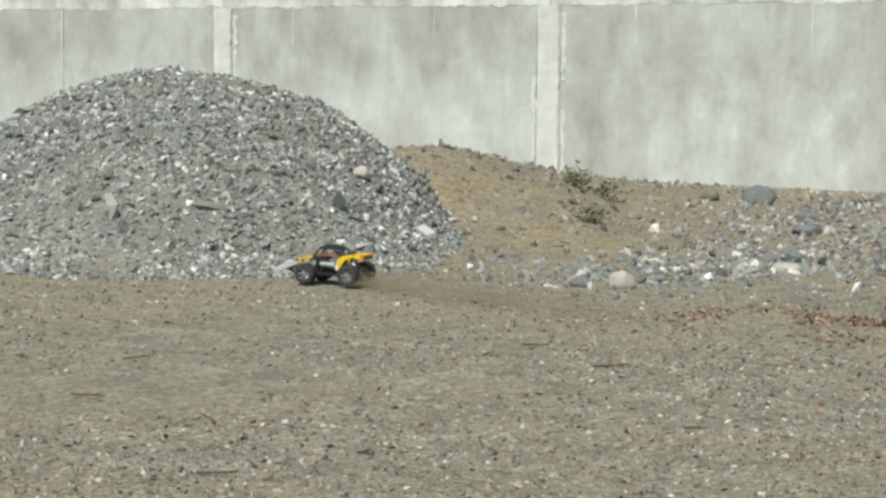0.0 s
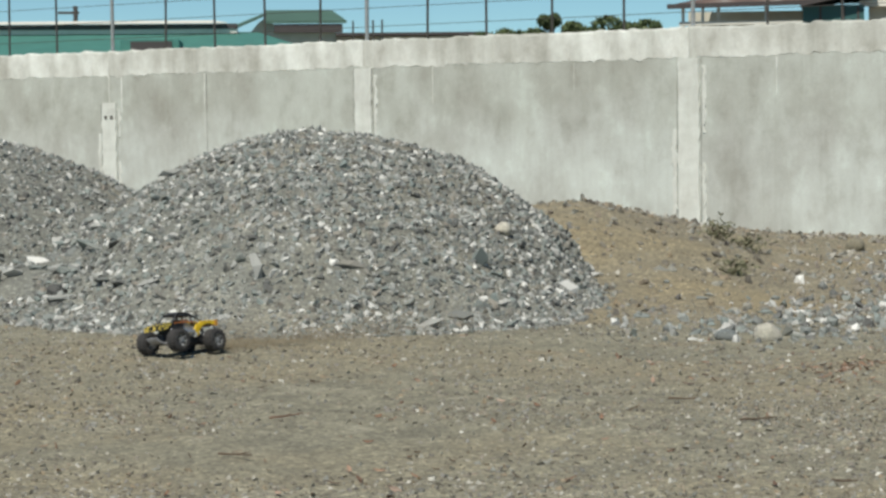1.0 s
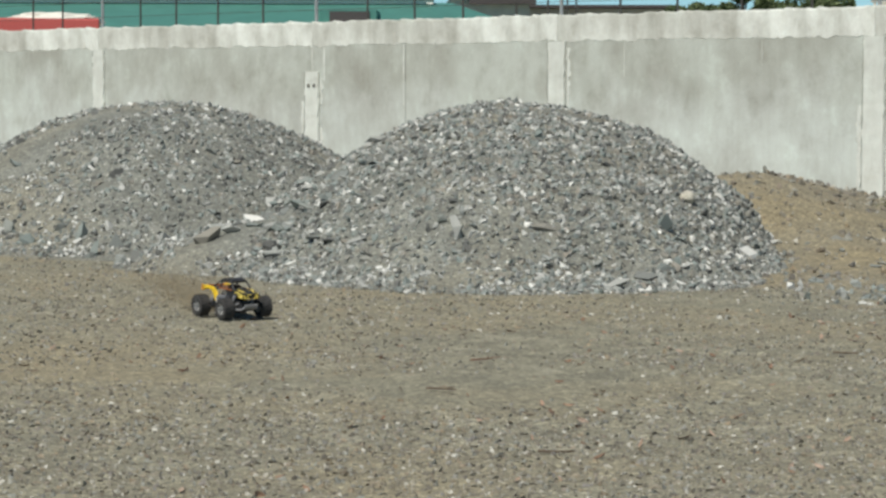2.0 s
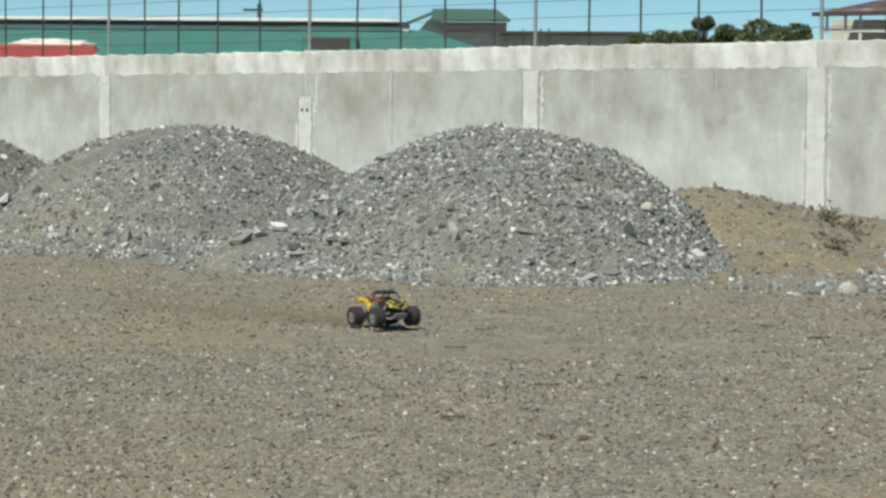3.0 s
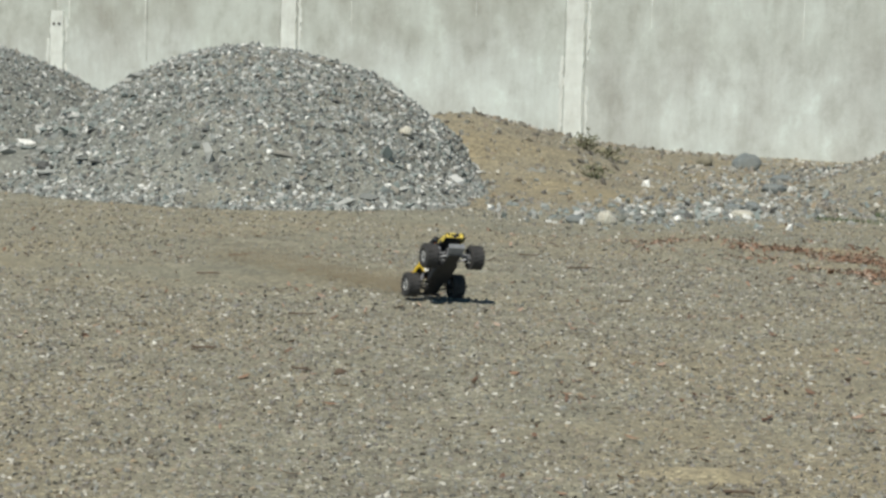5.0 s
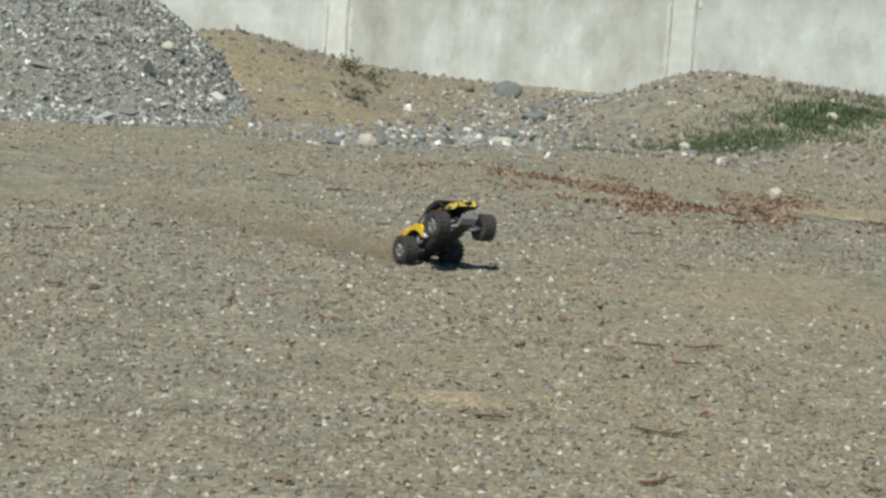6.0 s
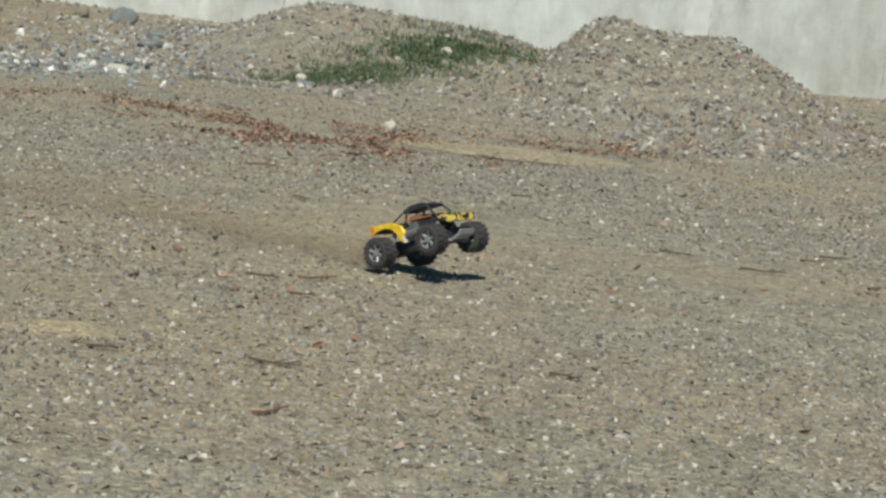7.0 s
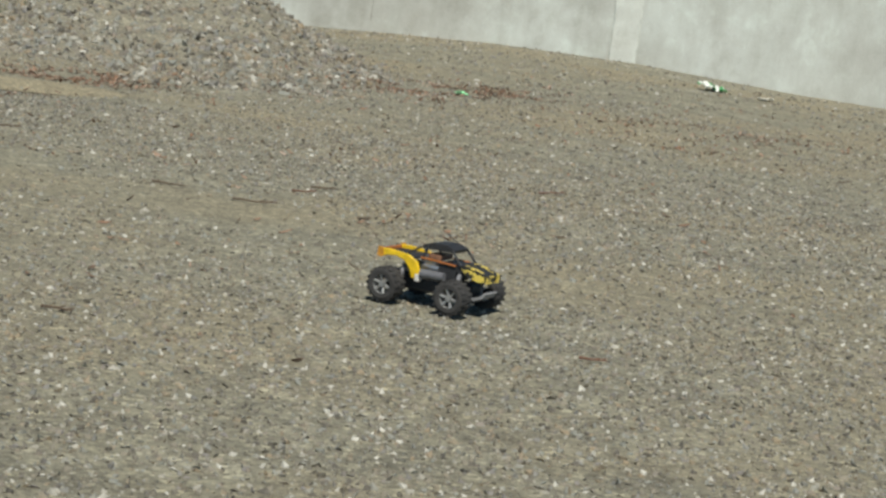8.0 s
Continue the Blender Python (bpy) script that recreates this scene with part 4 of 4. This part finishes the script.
def wrapper(x, y, size, material, label, seed):
    """A crumpled bag or wrapper."""
    bm = bmesh.new()
    bmesh.ops.create_grid(bm, x_segments=8, y_segments=6, size=0.5)
    for v in bm.verts:
        v.co = Vector((v.co.x * 1.3, v.co.y * 0.8, 0.22 + 0.25 * noise.noise(v.co * 4 + Vector((seed, 0, 0)))))
    r = bmesh.ops.extrude_face_region(bm, geom=list(bm.faces))
    bmesh.ops.translate(bm, vec=(0, 0, 0.05), verts=[e for e in r["geom"] if isinstance(e, bmesh.types.BMVert)])
    ob = tagged(part("wrapper", bm, material), label, "litter", "litter by the wall")
    ob.matrix_basis = Matrix.LocRotScale((x, y, settle(x, y) - 0.01), Euler((0.2, 0.1, seed)), (size, size, size))


def bicolour(name, a, b):
    m, n, l, bs = mat(name, 0.5)
    t = tex(n, l, 2.2, 2)
    r = ramp(n, [(0.46, a), (0.52, b)])
    l.new(t.outputs[0], r.inputs[0])
    l.new(r.outputs[0], bs.inputs["Base Color"])
    return m


wrapper(-0.66, 26.4, 0.26, bicolour("printed_foil", (0.75, 0.75, 0.72), (0.06, 0.30, 0.10)), "crumpled white and green snack wrapper", 1)
wrapper(-2.82, 20.95, 0.12, plain("green_foil", (0.34, 0.80, 0.42), 0.4), "small bright green wrapper", 2)
wrapper(-0.02, 26.2, 0.14, plain("pale_paper", (0.6, 0.57, 0.5), 0.8), "scrap of pale paper", 3)


# ------------------------------------------------------------ beyond the wall
def far(az, dist):
    """A place beyond the wall: x to the right, y away, z up."""
    a = radians(az)
    return pose(-3.15 + dist * math.sin(a), 3.9 + dist * math.cos(a), 0, 0, 0, -az)


M_GREENROOF = plain("teal_green_roof_sheet", (0.065, 0.20, 0.17), 0.55, 0.0, 0.12, 1.5)
M_DULLGREEN = plain("dull_green_roof_sheet", (0.07, 0.135, 0.105), 0.6, 0, 0.12, 1.5)
# trim colour, also used for the gable house's painted eave shade
M_TRIM_SHADE = plain("brown_trim_and_shade", (0.06, 0.05, 0.05), 0.7)
M_CREAMWALL = plain("cream_render", (0.58, 0.56, 0.48), 0.9, 0, 0.1, 2.0)


def rust_material(name, stops):
    m, n, l, b = mat(name, 0.8)
    t = tex(n, l, 1.3, 6)
    r = ramp(n, stops)
    l.new(t.outputs[0], r.inputs[0])
    l.new(r.outputs[0], b.inputs["Base Color"])
    return m


M_RUSTROOF = rust_material("rusty_roof_sheet", [(0.3, (0.10, 0.055, 0.045)), (0.5, (0.20, 0.10, 0.075)), (0.62, (0.17, 0.13, 0.11)), (0.75, (0.36, 0.32, 0.28))])
M_DARKROOF = rust_material("dark_weathered_roof_sheet", [(0.3, (0.05, 0.04, 0.04)), (0.48, (0.085, 0.065, 0.062)), (0.6, (0.15, 0.10, 0.085)), (0.72, (0.25, 0.23, 0.22))])
M_TEALSHED = plain("dark_teal_sheet", (0.03, 0.10, 0.10), 0.6)
M_SHEDWHITE = plain("white_wall_paint", (0.68, 0.66, 0.60), 0.85, 0, 0.08, 2.0)
M_REDPAINT = plain("faded_red_paint", (0.50, 0.10, 0.09), 0.6)


def slab(bm, corners, thick=0.08):
    """A flat four-cornered sheet with thickness."""
    top = [bm.verts.new(c) for c in corners]
    low = [bm.verts.new((c[0], c[1], c[2] - thick)) for c in corners]
    bm.faces.new(top)
    bm.faces.new(low[::-1])
    for i in range(4):
        j = (i + 1) % 4
        bm.faces.new((top[j], top[i], low[i], low[j]))
    bmesh.ops.recalc_face_normals(bm, faces=bm.faces)
    return bm


def hall():
    """The long green-roofed hall; its right-hand end is hipped."""
    h = tagged(empty("hall", far(-43.05, 71)), "long hall with a teal green sheet roof and ridge vent", "building")
    bm = box(bmesh.new(), -45, 1.4, -8.4, 10, 0, 2.9)
    part("wall", bm, M_CREAMWALL, h)
    part("roof", slab(bmesh.new(), [(-46, -9, 2.9), (2.6, -9, 2.9), (-1.0, 0, 4.42), (-46, 0, 4.42)]), M_GREENROOF, h)
    part("roof", slab(bmesh.new(), [(2.6, -9, 2.9), (2.8, 9, 2.9), (-1.0, 0.02, 4.42), (-1.0, -0.02, 4.42)]), M_GREENROOF, h)
    part("roof", slab(bmesh.new(), [(2.8, 9.2, 2.9), (-46, 9.2, 2.9), (-46, 0.01, 4.42), (-1.0, 0.01, 4.42)]), M_GREENROOF, h)
    vent = part("ridge_vent", box(bmesh.new(), -45, -1.6, -0.55, 0.55, 4.36, 4.50), M_SHEDWHITE, h, "whitish ridge vent")
    part("vent_opening", box(bmesh.new(), -45, -1.6, -0.6, 0.6, 4.503, 4.66), M_TRIM_SHADE, vent, "dark louvre strip")
    part("vent_cap", slab(bmesh.new(), [(-45.2, -0.75, 4.69), (-1.9, -0.75, 4.69), (-2.4, 0.6, 4.82), (-45.2, 0.6, 4.82)], 0.03), M_SHEDWHITE, vent)
    dormer = part("dormer", prism(bmesh.new(), [(-4.9, 3.3), (-3.2, 3.3), (-3.2, 4.0), (-4.9, 4.0)], -5.2, -2.5), M_GREENROOF, h, "small boxed dormer")
    part("dormer_opening", box(bmesh.new(), -4.6, -3.4, -5.24, -5.203, 3.62, 3.95), M_TRIM_SHADE, dormer, "dark opening")
    part("dormer_sill", box(bmesh.new(), -4.8, -3.1, -5.4, -5.203, 3.5, 3.56), M_SHEDWHITE, dormer)


hall()


def gable_house():
    h = tagged(empty("house", far(-43.0, 86)), "cream house with a green roof and deep shaded eaves", "building")
    part("wall", box(bmesh.new(), -1.5, 1.7, -1.5, 4, 0, 4.95), M_CREAMWALL, h)
    part("roof", slab(bmesh.new(), [(-1.0, -2.0, 5.36), (2.1, -2.0, 5.36), (1.6, 1.2, 5.92), (-1.0, 1.2, 5.92)], 0.1), M_DULLGREEN, h)
    part("roof", slab(bmesh.new(), [(-2.6, -1.9, 5.0), (-1.02, -1.9, 5.6), (-1.02, 3, 5.9), (-2.6, 3, 5.2)], 0.1), M_DULLGREEN, h)
    part("gable", prism(bmesh.new(), [(-1.49, 4.951), (-0.6, 4.951), (-0.6, 5.25), (-1.0, 5.45), (-1.2, 5.3)], -1.48, -1.3), M_CREAMWALL, h)
    # a solid dark box stands in for the shade under the roof edge
    part("eave_shade", box(bmesh.new(), -0.6, 1.95, -1.95, -1.51, 4.92, 5.24), M_TRIM_SHADE, h, "dark band in place of shade below the roof")


gable_house()


def low_shed():
    h = tagged(empty("shed", far(-40.4, 92)), "long low pale shed with a thin dark roof edge", "building")
    part("wall", box(bmesh.new(), -3.6, 3.3, 0, 6, 0, 5.06), M_CREAMWALL, h)
    part("roof", slab(bmesh.new(), [(-3.9, -0.5, 5.2), (3.6, -0.5, 5.2), (3.6, 6.5, 5.28), (-3.9, 6.5, 5.28)], 0.12), M_TRIM_SHADE, h)


low_shed()


def rusty_house():
    h = tagged(empty("house", far(-31.4, 58)), "old house with a dark rusty sheet roof and open verandah", "building")
    part("wall", box(bmesh.new(), -1.5, 2.6, 0.9, 8, 0, 4.3), M_CREAMWALL, h, "pale wall behind the verandah")
    part("roof", slab(bmesh.new(), [(-1.95, -0.6, 4.42), (3.6, -0.6, 4.5), (7.4, 6.5, 6.6), (3.6, 6.5, 5.9)], 0.07), M_DARKROOF, h)
    part("gutter", slab(bmesh.new(), [(-2.0, -0.68, 4.44), (3.6, -0.68, 4.52), (3.6, -0.61, 4.52), (-2.0, -0.61, 4.44)], 0.12), M_TRIM_SHADE, h, "dark eaves board")
    for x in (-1.6, -1.1, -0.7, 0.5):
        part("post", box(bmesh.new(), x - 0.04, x + 0.04, -0.4, -0.32, 0, 4.36, 0.005), M_SHEDWHITE, h)
    part("rail", box(bmesh.new(), -1.7, 2.6, -0.42, -0.3, 3.9, 4.0, 0.01), M_SHEDWHITE, h)


rusty_house()


def teal_shed():
    h = tagged(empty("shed", far(-29.2, 55)), "small dark teal sheet-metal shed with a sloping roof", "building")
    part("wall", box(bmesh.new(), -0.75, 0.72, 0, 3, 0, 4.22), M_TEALSHED, h)
    part("roof", slab(bmesh.new(), [(-0.8, -0.3, 4.26), (1.0, -0.3, 4.62), (1.0, 3.2, 4.66), (-0.8, 3.2, 4.3)], 0.06), M_TRIM_SHADE, h)
    for x in (-0.35, 0.2, 0.55):
        part("batten", box(bmesh.new(), x, x + 0.05, -0.03, -0.002, 0, 4.2), M_TRIM_SHADE, h)


teal_shed()


def white_house():
    h = tagged(empty("house", far(-26.2, 56)), "white-walled house with a reddish rusty roof", "building")
    part("wall", box(bmesh.new(), -2.1, 5.5, 0, 6, 0, 4.25), M_SHEDWHITE, h)
    part("roof", slab(bmesh.new(), [(-2.3, -0.5, 4.36), (6, -0.5, 4.42), (6, 4, 5.6), (-1.0, 4, 5.5)], 0.07), M_RUSTROOF, h)
    part("eaves_board", box(bmesh.new(), -2.3, 6, -0.6, -0.51, 4.2, 4.36), M_SHEDWHITE, h)
    for x in (-2.08, 0.4, 2.4):
        part("pilaster", box(bmesh.new(), x, x + 0.14, -0.05, -0.002, 0, 4.24), M_SHEDWHITE, h)


white_house()


def cargo_truck():
    h = tagged(empty("cargo_truck", far(-54.2, 58)), "red lorry body heaped with a white load", "lorry")
    part("body", box(bmesh.new(), -1.4, 1.2, 0, 2.2, 0.4, 3.42, 0.05), M_REDPAINT, h)
    bm = bmesh.new()
    bmesh.ops.create_icosphere(bm, subdivisions=4, radius=1)
    for v in bm.verts:
        k = 1 + 0.25 * noise.noise(v.co * 3)
        v.co = Vector((v.co.x * 1.25 * k + 0.05, 1.1 + v.co.y * 0.9 * k, 3.36 + v.co.z * 0.24 * k))
    part("load", bm, M_SHEDWHITE, h, "lumpy white load")
    for x in (-0.9, 0.7):
        part("wheel", rod(bmesh.new(), (x, 0.1, 0.42), (x, 0.4, 0.42), 0.42, sides=20), M_TYRE, h)


cargo_truck()


def utility_pole():
    h = tagged(empty("utility_pole", far(-48.4, 72)), "thin wooden utility pole with a cross arm", "pole")
    part("shaft", rod(bmesh.new(), (0, 0, 0), (0, 0, 5.3), 0.09, 0.07), M_RUSTPOST, h)
    part("cross_arm", box(bmesh.new(), -0.55, 0.12, -0.05, 0.05, 5.05, 5.13), M_RUSTPOST, h)


utility_pole()


def tree(az, dist, top, spread, seed, label):
    """A trunk with limbs and a loose crown of many leaf clumps."""
    rng = random.Random(seed)
    t = tagged(empty("tree", far(az, dist)), label, "tree", "trees beyond the wall")
    bm = bmesh.new()
    rod(bm, (0, 0, 0), (0.1, 0, top * 0.62), 0.16, 0.09, 8)
    lobes = []
    for k in range(9):
        a = rng.uniform(0, 6.28)
        q = Vector((math.cos(a) * spread * rng.uniform(0.2, 0.75), math.sin(a) * spread * 0.6, top - spread * rng.uniform(0.25, 0.75)))
        rod(bm, (0.08, 0, top * rng.uniform(0.4, 0.6)), q, 0.06, 0.02, 6)
        lobes.append((q, spread * rng.uniform(0.25, 0.42)))
    part("trunk", bm, M_TWIG, t)
    nr = np.random.default_rng(seed)
    pts = []
    for q, r in lobes:
        n = 700
        d = nr.normal(size=(n, 3))
        d /= np.linalg.norm(d, axis=1)[:, None]
        pts.append(np.array(q[:]) + d * (r * nr.uniform(0.5, 1.05, n) ** 0.5)[:, None] * np.array([1, 1, 0.75]))
    pts = np.concatenate(pts)
    pts = pts[pts[:, 2] < top]
    o = scatter("crown", pts, nr.uniform(0.06, 0.12, len(pts)), [leaf_template()], M_FOLIAGE, nr)
    o.parent = t


M_FOLIAGE = stone_material("tree_leaves", [(0.0, (0.05, 0.075, 0.03)), (0.6, (0.10, 0.14, 0.055)), (1.0, (0.18, 0.21, 0.10))])
tree(-38.0, 80, 4.82, 1.0, 1, "low dark green bush behind the wall")
tree(-37.2, 80, 4.8, 0.9, 2, "low dark green bush behind the wall")
tree(-36.5, 80, 5.32, 0.5, 3, "small dark green tree behind the wall")
tree(-35.5, 80, 5.18, 1.3, 4, "broad green tree crown behind the wall")
tree(-34.7, 80, 5.3, 1.6, 5, "broad green tree crown behind the wall")
tree(-33.9, 82, 5.1, 1.0, 6, "green tree crown behind the wall")



# ------------------------------------------------------------ grit thrown up behind the truck
def dust():
    rng = np.random.default_rng(61)
    n = 36000
    d = rng.uniform(0.0, 1.0, n) ** 1.3
    x = -0.08 - 2.5 * d
    y = rng.normal(0, 1, n) * (0.09 + 0.10 * d)
    z = 0.012 + rng.exponential(1, n) * (0.03 + 0.03 * d)
    z = np.minimum(z, 0.22)
    ob = scatter("dust_trail", np.stack([x, y, z], 1), rng.uniform(0.001, 0.0026, n), CHIP, M_GRIT, rng)
    return tagged(ob, "thin low trail of brown grit behind the truck", "dust", kind="stuff")


M_GRIT = plain("brown_grit", (0.29, 0.24, 0.165), 1.0)
DUST = dust()


# ------------------------------------------------------------ loose pebbles of the yard
def pebbles():
    rng = np.random.default_rng(5)
    pts, size = [], []
    for r0, r1, n, s0, s1 in ((5.2, 10, 86000, 0.004, 0.019), (10, 16, 112000, 0.005, 0.021), (16, 23, 44000, 0.008, 0.025), (23, 36, 36000, 0.012, 0.036)):
        r = np.sqrt(rng.uniform(r0 * r0, r1 * r1, n))
        a = np.radians(rng.uniform(-57, 7, n))
        pts.append(np.stack([r * np.sin(a), r * np.cos(a)], 1))
        size.append(s0 + (s1 - s0) * rng.random(n) ** 3)
    p, s = np.concatenate(pts), np.concatenate(size)
    drift = waves(p[:, 0], p[:, 1], 71, 0.8) + 0.5 * waves(p[:, 0], p[:, 1], 72, 2.6)
    ok = (p[:, 1] < 28.9) & (drift > -0.9 + 1.3 * (rng.random(len(p)) - 0.35))
    p, s = p[ok], s[ok]
    z = ground_height(p[:, 0], p[:, 1]) + 0.05 * s
    tagged(scatter("pebbles", np.column_stack([p, z]), s, CHIP, M_PEBBLES, rng, 0.5), "loose grey and tan pebbles strewn over the yard", "pebbles", kind="stuff")


pebbles()
motions()
